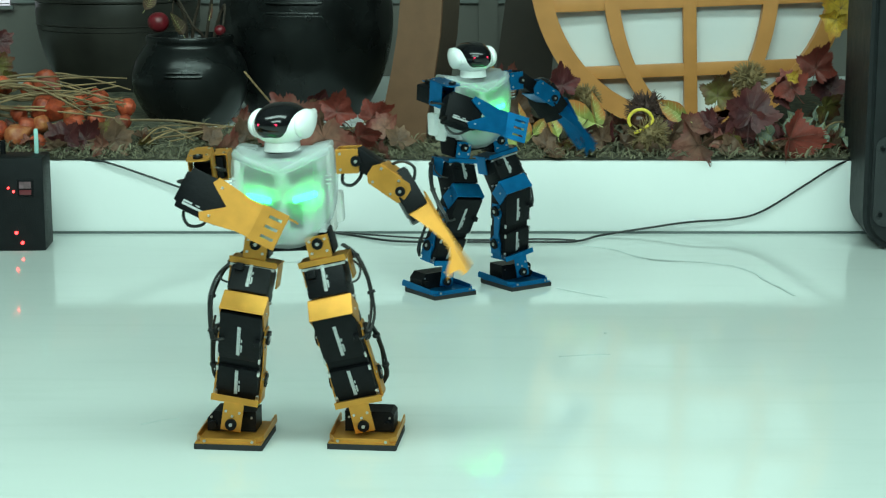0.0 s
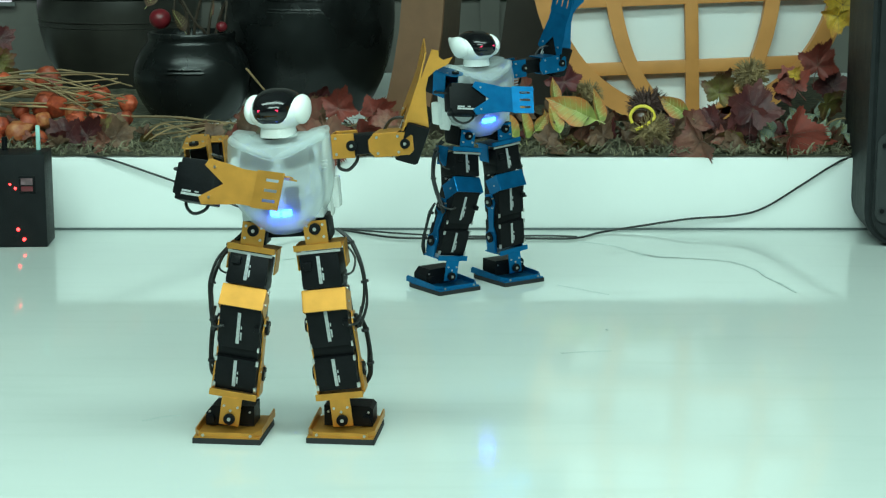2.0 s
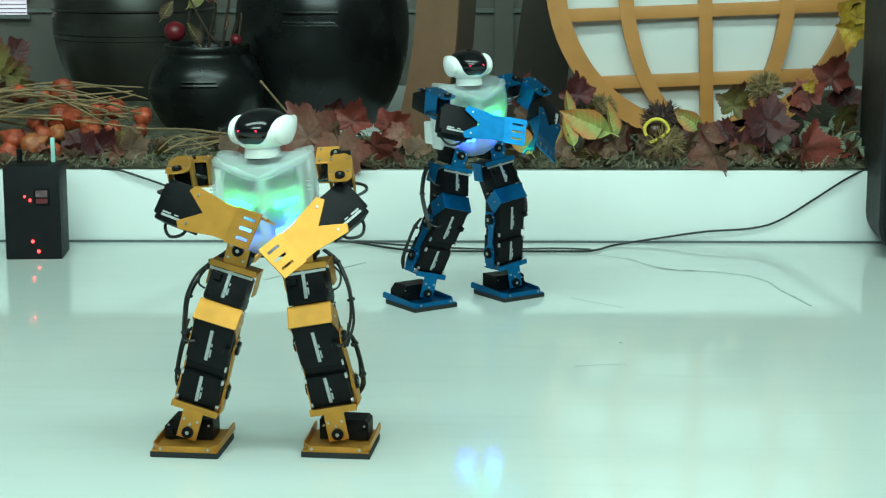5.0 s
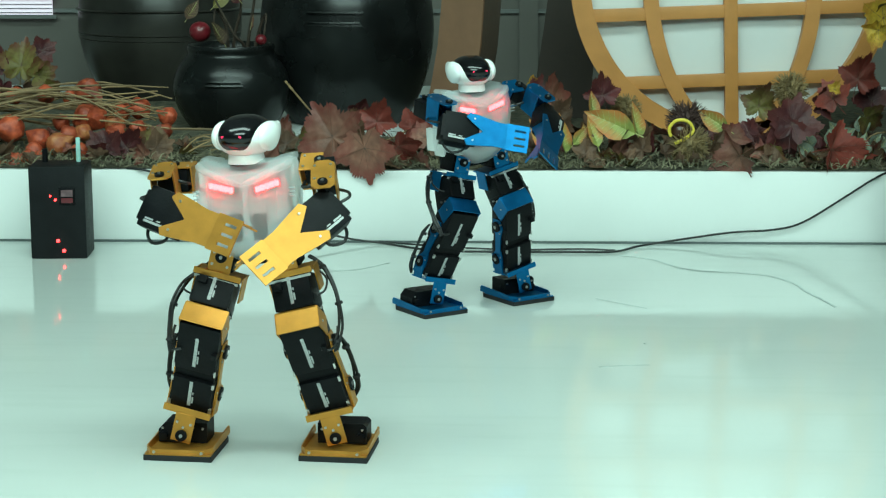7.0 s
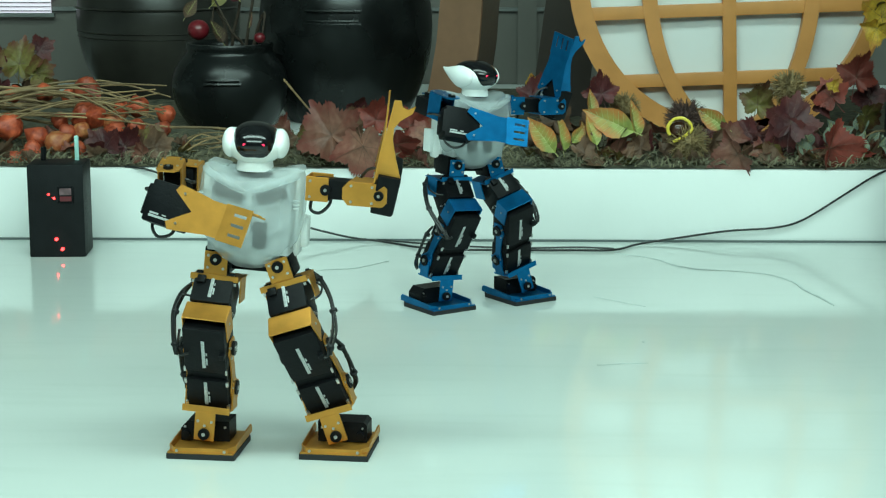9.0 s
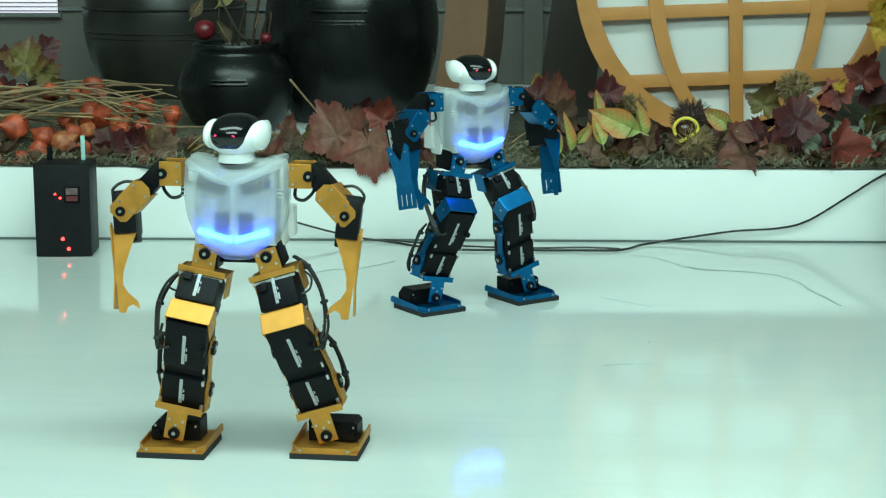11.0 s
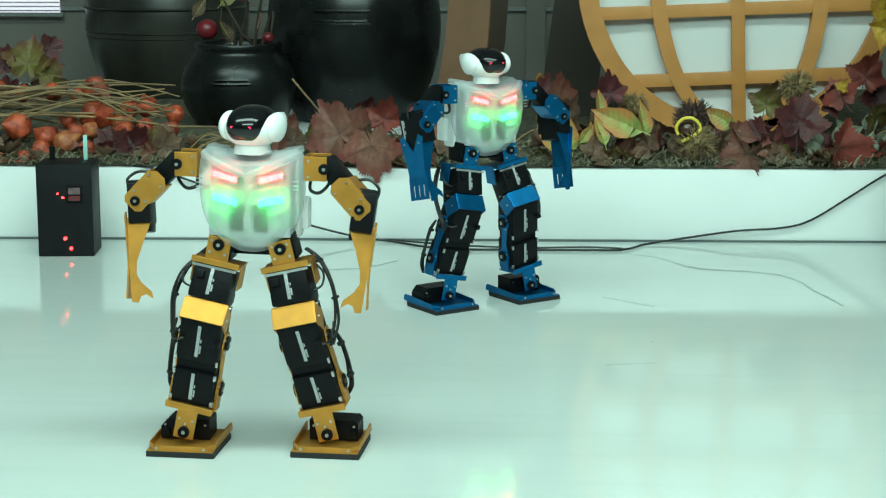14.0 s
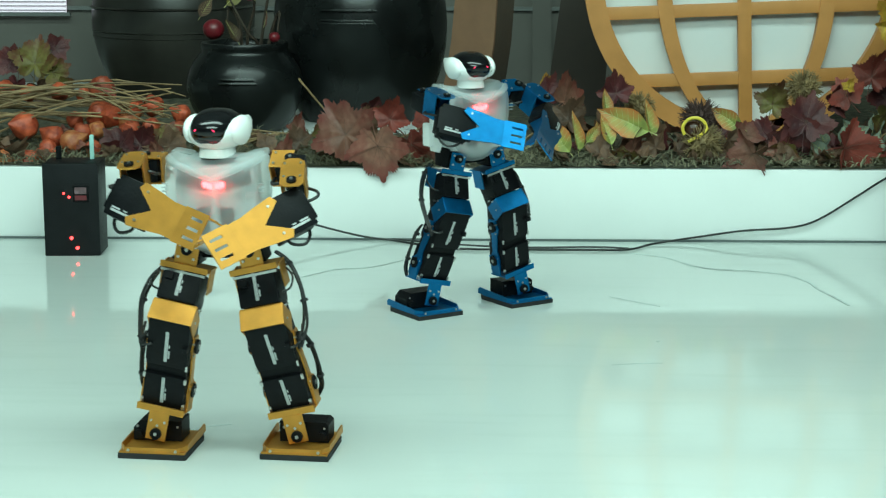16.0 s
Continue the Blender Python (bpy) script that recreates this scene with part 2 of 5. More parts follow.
def make_foot(root, metal, s):
    flat = Matrix.Rotation(-math.pi / 2, 4, "X")

    def outline(w, l0, l1):
        return [(-w, l0 - 0.012), (-w + 0.007, l0), (w - 0.007, l0), (w, l0 - 0.012), (w, -l1), (-w, -l1)]

    foot = part("foot", plate(B(), outline(0.040, 0.047, 0.048), 0.0064, Matrix.Translation((0.001, 0, 0.0034)) @ flat), RUBBER, root, "black rubber foot sole", False)
    bm = plate(B(), outline(0.0388, 0.0458, 0.047), 0.002, Matrix.Translation((0.001, 0, 0.0076)) @ flat)
    part("foot_plate", bm, metal, foot, "folded metal foot plate", False)
    # the folded rim: a front lip, two slanted corners and two sides that rise to the heel
    bm = cube(B(), (0.0632, 0.0016, 0.0050), (0.001, -0.0452, 0.0108), 0.0004)
    for sx in (-1, 1):
        turn = Matrix.Translation((0.001 + sx * 0.0353, -0.0399, 0.0114)) @ Matrix.Rotation(sx * math.atan2(0.0118, 0.0070), 4, "Z")
        cube(bm, (0.0137, 0.0016, 0.0062), (0, 0, 0), 0.0004, turn)
        rim = [(-0.0340, 0.0084), (-0.0340, 0.0148), (0.0420, 0.0185), (0.0460, 0.0150), (0.0460, 0.0084)]
        plate(bm, rim, 0.0016, Matrix.Translation((0.001 + sx * 0.0386, 0, 0)) @ Matrix.Rotation(math.pi / 2, 4, "Z"))
    part("foot_rim", bm, metal, foot, "folded metal rim of the foot", False)
    w, h = 0.029, 0.0120
    shape = [(-w, -h), (w, -h), (w, h), (-w + 0.008, h), (-w, h - 0.009)] if s < 0 else [(-w, -h), (w, -h), (w, h - 0.004), (w - 0.004, h), (-w, h)]
    part("ankle_servo", plate(B(), shape, 0.034, Matrix.Translation((0.004 * s, 0.014, 0.0215))), SERVO, foot, "black ankle servo", False)
    part("ankle_boss", rod(B(), 0.0048, 0.012, Matrix.Translation((0.026 * s, -0.004, 0.018)) @ RX90, 12), SERVO, foot, "round black boss")
    screws(foot, [(-0.027, 0.0102), (0.029, 0.0102)], -0.0464, 0.0018)
    screws(foot, [(0.004 * s - 0.024, 0.0265), (0.004 * s + 0.024, 0.0265)], -0.0036, 0.0014)
    return foot


def make_ankle(root, metal):
    """Origin at the roll pivot near the floor, z along the leg."""
    a = part("ankle_bracket", cube(B(), (0.024, 0.0018, 0.034), (0, -0.024, 0.009), 0.0006), metal, root, "folded metal ankle bracket", False)
    bm = cube(B(), (0.056, 0.040, 0.0022), (0, -0.003, 0.028), 0.0006)
    cube(bm, (0.056, 0.0018, 0.008), (0, -0.0235, 0.029), 0.0005)
    for sx in (-1, 1):
        cube(bm, (0.0018, 0.022, 0.034), (sx * 0.0278, 0, 0.044), 0.0006)
    part("fork", bm, metal, a, "metal fork", False)
    horn(a, 0, -0.0262, 0.0, r=0.0068)
    screws(a, [(-0.008, 0.015), (0.008, 0.015), (0, 0.010)], -0.0255)
    return a


def make_shin(root, metal):
    """Origin at the ankle pitch axis, z up to the knee."""
    sh = part("shin", cube(B(), (0.045, 0.028, 0.084), (0, 0.002, 0.036), 0.002), SERVO, root, "black shin with two servos")
    servo(sh, (0.049, 0.040, 0.042), (0, -0.003, 0.005))
    servo(sh, (0.049, 0.040, 0.062), (0, -0.003, 0.0695), drop=0.013)
    part("shin_belt", cube(B(), (0.0475, 0.032, 0.0140), (0, -0.002, 0.0322), 0.0012), SERVO, sh, "matt black band between the servos")
    for sx in (-1, 1):
        for z, w in ((0.0225, 0.0030), (0.0405, 0.0024), (-0.0115, 0.0036)):
            part("bracket_tab", cube(B(), (w, 0.003, 0.0065), (sx * 0.0243, -0.0220, z), 0.0006), STEEL, sh, "pale bracket tab")
        plate_side = [(-0.014, -0.022), (0.010, -0.022), (0.012, 0.002), (0.004, 0.014), (0.004, 0.046), (0.012, 0.052), (0.010, 0.070), (-0.006, 0.074), (-0.014, 0.060), (-0.010, 0.046), (-0.008, 0.020), (-0.014, 0.006)]
        part("side_plate", plate(B(), plate_side, 0.0018, Matrix.Translation((sx * 0.0264, 0, 0)) @ Matrix.Rotation(math.pi / 2, 4, "Z")), metal, sh, "cut-out metal side plate", False)
        for z in (0.0, 0.060):
            part("pivot_disc", rod(B(), 0.0085, 0.0040, Matrix.Translation((sx * 0.0288, 0, z)) @ RY90, 14), SERVO, sh, "black pivot disc")
            part("pivot_screw", rod(B(), 0.003, 0.0052, Matrix.Translation((sx * 0.0292, 0, z)) @ RY90, 8), STEEL, sh, "bright pivot screw")
            for dy, dz in ((-0.008, -0.009), (-0.009, 0.007)):
                part("side_screw", rod(B(), 0.0015, 0.003, Matrix.Translation((sx * 0.0270, dy, z + dz)) @ RY90, 6), STEEL, sh, "small bright screw")
    part("plug", cube(B(), (0.006, 0.010, 0.007), (0.0215, -0.024, 0.0675), 0.001), SERVO, sh, "black cable plug")
    return sh


def make_thigh(root, metal):
    """Origin at the knee axis, z up to the hip pitch axis."""
    th = part("thigh", cube(B(), (0.044, 0.028, 0.056), (0, 0.003, 0.026), 0.002), SERVO, root, "black thigh")
    servo(th, (0.046, 0.040, 0.040), (0, -0.006, 0.041))
    lie = Matrix.Translation((0, -0.0260, 0.0075)) @ Matrix.Rotation(radians(-18), 4, "X")
    bm = cube(B(), (0.0500, 0.0018, 0.0265), (0, 0, 0), 0.0006, lie)
    for sx in (-1, 1):
        cube(bm, (0.0018, 0.033, 0.0255), (sx * 0.0250, 0.0160, 0), 0.0006, lie)
    part("thigh_plate", bm, metal, th, "bright anodised metal thigh plate", False)
    for sx in (-1, 1):
        for y, z in ((-0.012, 0.0165), (-0.002, 0.0190), (-0.014, 0.002)):
            part("side_screw", rod(B(), 0.0015, 0.003, Matrix.Translation((sx * 0.0256, y, z)) @ RY90, 6), STEEL, th, "small bright screw")
    part("plug", cube(B(), (0.010, 0.006, 0.009), (-0.014, -0.0275, 0.048), 0.001), SERVO, th, "black cable plug")
    return th


def make_hip(root, metal):
    """Origin at the roll joint under the chest, z up."""
    h = part("hip_bracket", cube(B(), (0.027, 0.0018, 0.034), (0, -0.023, -0.006), 0.0006), metal, root, "folded metal hip bracket", False)
    bm = cube(B(), (0.056, 0.046, 0.002), (0, -0.002, -0.0215), 0.0006)
    cube(bm, (0.056, 0.0018, 0.007), (0, -0.0255, -0.019), 0.0005)
    for sx in (-1, 1):
        cube(bm, (0.0018, 0.024, 0.030), (sx * 0.0278, 0, -0.034), 0.0006)
    part("fork", bm, metal, h, "metal fork", False)
    part("fork_lining", cube(B(), (0.052, 0.001, 0.003), (0, -0.0262, -0.0250), 0), STEEL, h, "pale inner edge")
    part("roll_servo", cube(B(), (0.030, 0.034, 0.030), (0, -0.001, 0.0), 0.002), SERVO, h, "black hip servo")
    horn(h, 0, -0.0255, 0.002, r=0.0066)
    screws(h, [(-0.009, -0.008), (0.009, -0.008), (-0.009, 0.006), (0.009, 0.006)], -0.0245)
    return h


def make_cables(parent, s, points, strands=3):
    rng = random.Random(len(points) * 7 + s)
    for k in range(strands):
        a = 2.1 * k
        dx, dy = 0.0019 * math.cos(a), 0.0019 * math.sin(a)
        bm = tube(B(), [(s * (x + dx + rng.uniform(-0.0012, 0.0012)), y + dy + rng.uniform(-0.0012, 0.0012), z + rng.uniform(-0.002, 0.002)) for x, y, z in points], 0.0018, 6)
        part("leg_cable", bm, CABLE, parent, "black looped servo cable")
    for j in range(1, len(points) - 1, 2):
        x, y, z = points[j]
        part("cable_tie", rod(B(), 0.0047, 0.003, Matrix.Translation((s * x, y, z)) @ Matrix.Rotation(radians(-8 * s), 4, "Y"), 10), RUBBER, parent, "black cable tie")


def make_chest(root):
    rows = [(-0.007, 0.004, 0.006), (-0.004, 0.018, 0.018), (0.004, 0.032, 0.026), (0.014, 0.043, 0.032), (0.028, 0.0525, 0.036), (0.045, 0.058, 0.039),
            (0.065, 0.0605, 0.041), (0.085, 0.061, 0.041), (0.098, 0.060, 0.037), (0.104, 0.057, 0.031), (0.107, 0.048, 0.022)]
    bm, n, rings = B(), 36, []
    for z, w, d in rows:
        ring = []
        for k in range(n):
            a = 2 * math.pi * k / n
            c, q = math.cos(a), math.sin(a)
            x, y = w * math.copysign(abs(c) ** 0.62, c), d * math.copysign(abs(q) ** 0.75, q)
            y = y if y < 0 else y * 0.55
            crest = 0.0035 * math.exp(-((abs(x) - 0.040) / 0.004) ** 2) if y < 0 and z > 0.03 else 0
            ring.append(bm.verts.new((x, y - crest, z + (0.006 * (abs(x) / w) ** 3 if z > 0.1 else 0) - (0.008 * max(0, 1 - abs(x) / 0.03) if z > 0.103 and y < 0 else 0))))
        rings.append(ring)
    for a, b in zip(rings, rings[1:]):
        for k in range(n):
            bm.faces.new((a[k], a[(k + 1) % n], b[(k + 1) % n], b[k]))
    bm.faces.new(rings[0][::-1]), bm.faces.new(rings[-1])
    chest = part("chest", bm, SHELL, root, "milky translucent plastic chest shell")
    bm = cube(B(), (0.092, 0.004, 0.086), (0, -0.019, 0.0565), 0.0010)
    cube(bm, (0.007, 0.007, 0.072), (0, -0.0225, 0.048), 0.001)
    for sx in (-1, 1):
        for z, tilt in ((0.094, 14), (0.070, 14), (0.040, 14)):
            cube(bm, (0.036, 0.004, 0.004), (0, 0, 0), 0.0005, Matrix.Translation((sx * 0.024, -0.0215, z)) @ Matrix.Rotation(radians(-tilt * sx), 4, "Y"))
    part("inner_frame", bm, CORE, chest, "grey circuit frame inside the shell")
    for sx in (-1, 1):
        part("inner_window", cube(B(), (0.015, 0.005, 0.030), (sx * 0.0140, -0.0240, 0.036), 0.0006), DARKCORE, chest, "dark slot in the frame")
        part("inner_slot", cube(B(), (0.034, 0.005, 0.013), (0, 0, 0), 0.0006, Matrix.Translation((sx * 0.025, -0.0235, 0.083)) @ Matrix.Rotation(radians(-16 * sx), 4, "Y")), DARKCORE, chest, "dark slot in the frame")
        part("collar_flap", cube(B(), (0.024, 0.030, 0.008), (0, 0, 0), 0.0036, Matrix.Translation((sx * 0.043, 0.010, 0.1085)) @ Matrix.Rotation(radians(-10 * sx), 4, "Y")), SHELL, chest, "raised shell edge")
        part("back_wing", cube(B(), (0.010, 0.020, 0.036), (sx * 0.054, 0.036, 0.034), 0.003), WHITE, chest, "white back cover edge")
    part("back_pack", cube(B(), (0.104, 0.030, 0.098), (0, 0.024, 0.056), 0.006), WHITE, chest, "white plastic back pack")
    # walls added to keep the glow of hidden light rows from leaking out
    bm = cube(B(), (0.090, 0.034, 0.003), (0, -0.003, 0.0980), 0.001)
    cube(bm, (0.090, 0.034, 0.003), (0, -0.003, 0.0150), 0.001)
    for sx in (-1, 1):
        cube(bm, (0.004, 0.034, 0.086), (sx * 0.0450, -0.003, 0.0565), 0.001)
    part("light_blocking_case", bm, CORE, chest, "grey case added inside the shell to block the hidden rows' glow")
    for sx in (-1, 1):
        fold = tube(B(), [(sx * 0.052, -0.018, 0.1065), (sx * 0.044, -0.029, 0.1035), (sx * 0.030, -0.0345, 0.0975), (sx * 0.014, -0.0365, 0.0905), (0, -0.0365, 0.0865)], (0.0050, 0.0040), 10, 5)
        part("collar_fold", fold, SHELL, chest, "soft milky collar fold")
        for k in range(3):
            part("vent", cube(B(), (0.007, 0.002, 0.0016), (sx * 0.0555, -0.030, 0.080 - 0.0045 * k), 0.0005), SHELL, chest, "small raised vent")
    cup = B()
    ball(cup, (0.044, 0.019, 0.026), (0, -0.006, 0.024), 24, 14)
    part("inner_cup", cup, CORE, chest, "pale rounded cup inside the shell")
    part("battery", cube(B(), (0.092, 0.008, 0.082), (0, 0.006, 0.056), 0.002), DARKCORE, chest, "dark battery block")
    part("pelvis", cube(B(), (0.090, 0.036, 0.026), (0, 0.016, 0.002), 0.003), SERVO, chest, "black pelvis block")
    part("neck_ring", rod(B(), 0.020, 0.008, Matrix.Translation((0, 0.0, 0.107)), 24), SERVO, chest, "black neck ring")
    return chest


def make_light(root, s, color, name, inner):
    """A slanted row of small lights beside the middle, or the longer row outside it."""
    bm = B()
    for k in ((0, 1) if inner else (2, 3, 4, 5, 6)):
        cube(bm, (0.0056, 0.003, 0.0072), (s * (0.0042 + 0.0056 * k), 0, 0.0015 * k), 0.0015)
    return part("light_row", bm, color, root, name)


def make_head(root):
    """Origin at the neck."""
    bm = rod(B(), 0.0215, 0.014, Matrix.Translation((0, -0.002, 0.007)), 28, 0.0195)
    ball(bm, (0.0340, 0.0370, 0.0225), (0, 0, 0.0288), 36, 22)
    head = part("head", bm, WHITE, root, "white plastic robot head")
    b = B()
    for v in ball(b, (0.0272, 0.0400, 0.0228), (0, -0.0005, 0.0318), 36, 24):
        v.co.x = math.copysign(0.0285 * (abs(v.co.x) / 0.0285) ** 0.75, v.co.x)
    part("visor", b, VISOR, head, "glossy black curved visor")
    for s in (-1, 1):
        bm = B()
        for v in ball(bm, (0.0100, 0.0265, 0.0168), (s * 0.0282, 0.002, 0.0300), 24, 18):
            y, z = v.co.y - 0.002, v.co.z - 0.0300
            if y > 0.0:
                k = y / 0.0265
                v.co.y += 0.026 * k * k
                v.co.z = 0.0300 + z * (1 - 0.8 * k * k) + 0.011 * k * k
                v.co.x -= s * 0.013 * k * k
        part("ear_fin", bm, WHITE, head, "white ear shell swept back to a point")
        part("eye", cube(B(), (0.0042, 0.0010, 0.0011), (s * 0.0098, -0.0385, 0.0338), 0), EYE_LED, head, "small red light behind the visor")
        part("eye_dot", cube(B(), (0.0013, 0.0010, 0.0013), (s * 0.0114, -0.0382, 0.0328), 0), EYE_LED, head, "small red light behind the visor")
    return head


def make_shoulder(root, metal, s):
    """Origin at the chest's side, x outwards times s."""
    bm = cube(B(), (0.026, 0.0018, 0.028), (s * 0.014, -0.0145, 0), 0.0006)
    cube(bm, (0.026, 0.0018, 0.028), (s * 0.014, 0.0148, 0), 0.0006)
    cube(bm, (0.0018, 0.030, 0.028), (s * 0.002, 0, 0), 0.0005)
    sh = part("shoulder_bracket", bm, metal, root, "folded metal shoulder bracket", False)
    part("shoulder_servo", cube(B(), (0.022, 0.026, 0.024), (s * 0.018, 0.001, -0.001), 0.002), SERVO, sh, "black shoulder servo")
    horn(sh, s * 0.024, -0.0160, 0.0, r=0.0062)
    screws(sh, [(s * 0.006, 0.009), (s * 0.006, -0.009)], -0.0158)
    part("shoulder_cable", tube(B(), [(s * 0.006, 0.004, -0.012), (s * 0.005, 0.0, -0.026), (s * 0.016, -0.004, -0.029), (s * 0.026, 0.0, -0.020), (s * 0.028, 0.003, -0.008)], 0.0020), CABLE, sh, "looped black cable")
    return sh


def make_upper_arm(root, metal, s):
    """Origin at the shoulder roll joint, the arm runs down -z to the elbow at -0.058."""
    ua = part("upper_arm", cube(B(), (0.022, 0.026, 0.040), (0, 0.001, -0.010), 0.002), SERVO, root, "black upper arm servo")
    bm = plate(B(), [(-0.013, -0.024), (-0.006, -0.018), (0.006, -0.018), (0.013, -0.024), (0.013, -0.064), (0.008, -0.069), (-0.008, -0.069), (-0.013, -0.064)], 0.0018, Matrix.Translation((0, -0.0262, 0)))
    for sx in (-1, 1):
        cube(bm, (0.0018, 0.038, 0.028), (sx * 0.0128, -0.0066, -0.038), 0.0005)
    part("arm_plate", bm, metal, ua, "folded metal arm plate", False)
    horn(ua, 0, -0.0280, -0.060, r=0.0056)
    screws(ua, [(-0.009, -0.028), (0.009, -0.028), (-0.009, -0.052), (0.009, -0.052)], -0.0275)
    part("arm_cable", tube(B(), [(s * 0.012, 0.006, -0.030), (s * 0.024, 0.004, -0.040), (s * 0.026, 0.0, -0.055), (s * 0.014, 0.002, -0.062)], 0.0018), CABLE, ua, "looped black cable")
    return ua


def make_forearm(root, metal, s):
    """Origin at the elbow, the arm runs down -z; the flat of the hand faces -y."""
    fa = part("forearm", cube(cube(B(), (0.048, 0.026, 0.046), (0, 0.001, -0.006), 0.0025), (0.036, 0.025, 0.060), (0, 0.001, -0.009), 0.0025), SERVO, root, "black forearm servo")
    bm = cube(B(), (0.0026, 0.0008, 0.030), (0.0165 * s, -0.0126, -0.006), 0)
    cube(bm, (0.0020, 0.0008, 0.011), (0.0132 * s, -0.0126, 0.003), 0)
    cube(bm, (0.0014, 0.0008, 0.005), (0.0130 * s, -0.0126, -0.010), 0)
    part("sticker", bm, STICKER, fa, "pale printed strip")
    # swallow-tailed wrist plate, then a slotted finger plate bent towards the body
    out = [(-0.026, -0.014), (-0.018, -0.009), (0, -0.036), (0.018, -0.009), (0.026, -0.014), (0.0225, -0.040), (0.0195, -0.058), (0.0195, -0.074), (-0.0195, -0.074), (-0.0195, -0.058), (-0.0225, -0.040)]
    part("hand_plate", plate(B(), out, 0.0018, Matrix.Translation((0, -0.0150, -0.006))), metal, fa, "swallow-tailed sheet-metal hand", False)
    bend = Matrix.Translation((0, -0.0150, -0.080)) @ Matrix.Rotation(radians(-6), 4, "X")
    bm = cube(B(), (0.0420, 0.0018, 0.0120), (0, 0, -0.0060), 0, bend)
    cube(bm, (0.0420, 0.0018, 0.0050), (0, 0, -0.0315), 0, bend)
    for k in range(4):
        cube(bm, (0.0080, 0.0018, 0.0175), (-0.0170 + 0.01133 * k, 0, -0.0205), 0, bend)
    part("finger_plate", bm, metal, fa, "slotted sheet-metal fingers", False)
    # side flange ending in a curved thumb
    side = [(-0.0125, -0.016), (0.014, -0.016), (0.0155, -0.020), (0.004, -0.046), (-0.0035, -0.066), (-0.0050, -0.080), (0.000, -0.090), (0.006, -0.096), (0.011, -0.101), (0.013, -0.110), (0.009, -0.107),
            (0.005, -0.104), (-0.001, -0.106), (-0.004, -0.113), (-0.0115, -0.112), (-0.0125, -0.070)]
    m = Matrix.Translation((-s * 0.0185, -0.0015, -0.006)) @ Matrix.Rotation(math.pi / 2, 4, "Z")
    part("thumb_plate", plate(B(), side, 0.0018, m), metal, fa, "curved sheet-metal thumb", False)
    screws(fa, [(-0.017, -0.028), (0.017, -0.028)], -0.0162)
    part("wrist_cable", tube(B(), [(s * 0.010, 0.008, 0.006), (s * 0.026, 0.006, 0.010), (s * 0.036, 0.002, -0.004), (s * 0.028, 0.0, -0.020), (s * 0.012, 0.004, -0.018)], 0.0019), CABLE, fa, "looped black cable")
    return fa


def make_robot(metal, label):
    root = base("humanoid_robot", pose(0, 0, 0), label, "robot", "dancing robots on the stage")
    p = {"root": root, "chest": make_chest(root), "head": make_head(root)}
    for s in (-1, 1):
        p["foot", s], p["ankle", s], p["shin", s] = make_foot(root, metal, s), make_ankle(root, metal), make_shin(root, metal)
        p["thigh", s], p["hip", s] = make_thigh(root, metal), make_hip(root, metal)
        make_cables(p["thigh", s], s, [(0.018, 0.014, 0.082), (0.032, 0.012, 0.066), (0.041, 0.008, 0.044), (0.044, 0.006, 0.020), (0.041, 0.004, -0.004), (0.034, 0.002, -0.024), (0.030, 0.004, -0.034)])
        make_cables(p["shin", s], s, [(0.033, 0.008, 0.062), (0.036, 0.010, 0.044), (0.037, 0.010, 0.022), (0.036, 0.010, 0.002), (0.032, 0.012, -0.014), (0.022, 0.016, -0.030)], 2)
        part("plug_cable", tube(B(), [(s * 0.036, 0.006, 0.074), (s * 0.034, -0.012, 0.064), (s * 0.027, -0.026, 0.064), (s * 0.018, -0.0255, 0.067)], 0.0016), CABLE, p["shin", s], "thin black plug cable")
        part("plug_cable", tube(B(), [(s * 0.028, 0.010, 0.062), (s * 0.037, 0.0, 0.050), (s * 0.035, -0.010, 0.036), (s * 0.026, -0.014, 0.032)], 0.0013), CABLE, p["thigh", s], "thin black plug cable")
        p["shoulder", s], p["upper", s], p["fore", s] = make_shoulder(root, metal, s), make_upper_arm(root, metal, s), make_forearm(root, metal, s)
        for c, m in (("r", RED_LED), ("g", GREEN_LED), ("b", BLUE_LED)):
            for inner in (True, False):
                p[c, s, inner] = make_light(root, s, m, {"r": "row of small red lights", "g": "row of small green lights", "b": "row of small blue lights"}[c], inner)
    return p


gold_robot = make_robot(GOLD, "gold and black metal humanoid robot with milky chest, dancing")
blue_robot = make_robot(BLUE, "blue and black metal humanoid robot with milky chest, dancing")

# ---- stage objects: power box, loudspeaker, cables ----
BOXBLACK = mat("black_powder_coat", (0.007, 0.008, 0.009), 0.5, 0.0, 0.2, 40, 0.15, 400, spec=0.2)
SPEAKER = mat("charcoal_speaker_plastic", (0.011, 0.013, 0.014), 0.55, 0, 0.2, 30, 0.3, 500, spec=0.25)
GRILLE = mat("speaker_front_mesh", (0.016, 0.019, 0.020), 0.6, 0.0, 0.3, 15, 0.4, 700)
TEAL = mat("pale_teal_plastic", (0.35, 0.62, 0.58), 0.4, 0, 0.08, 60)
RED_DOT = glow("red_indicator", (1.0, 0.03, 0.03), 9)


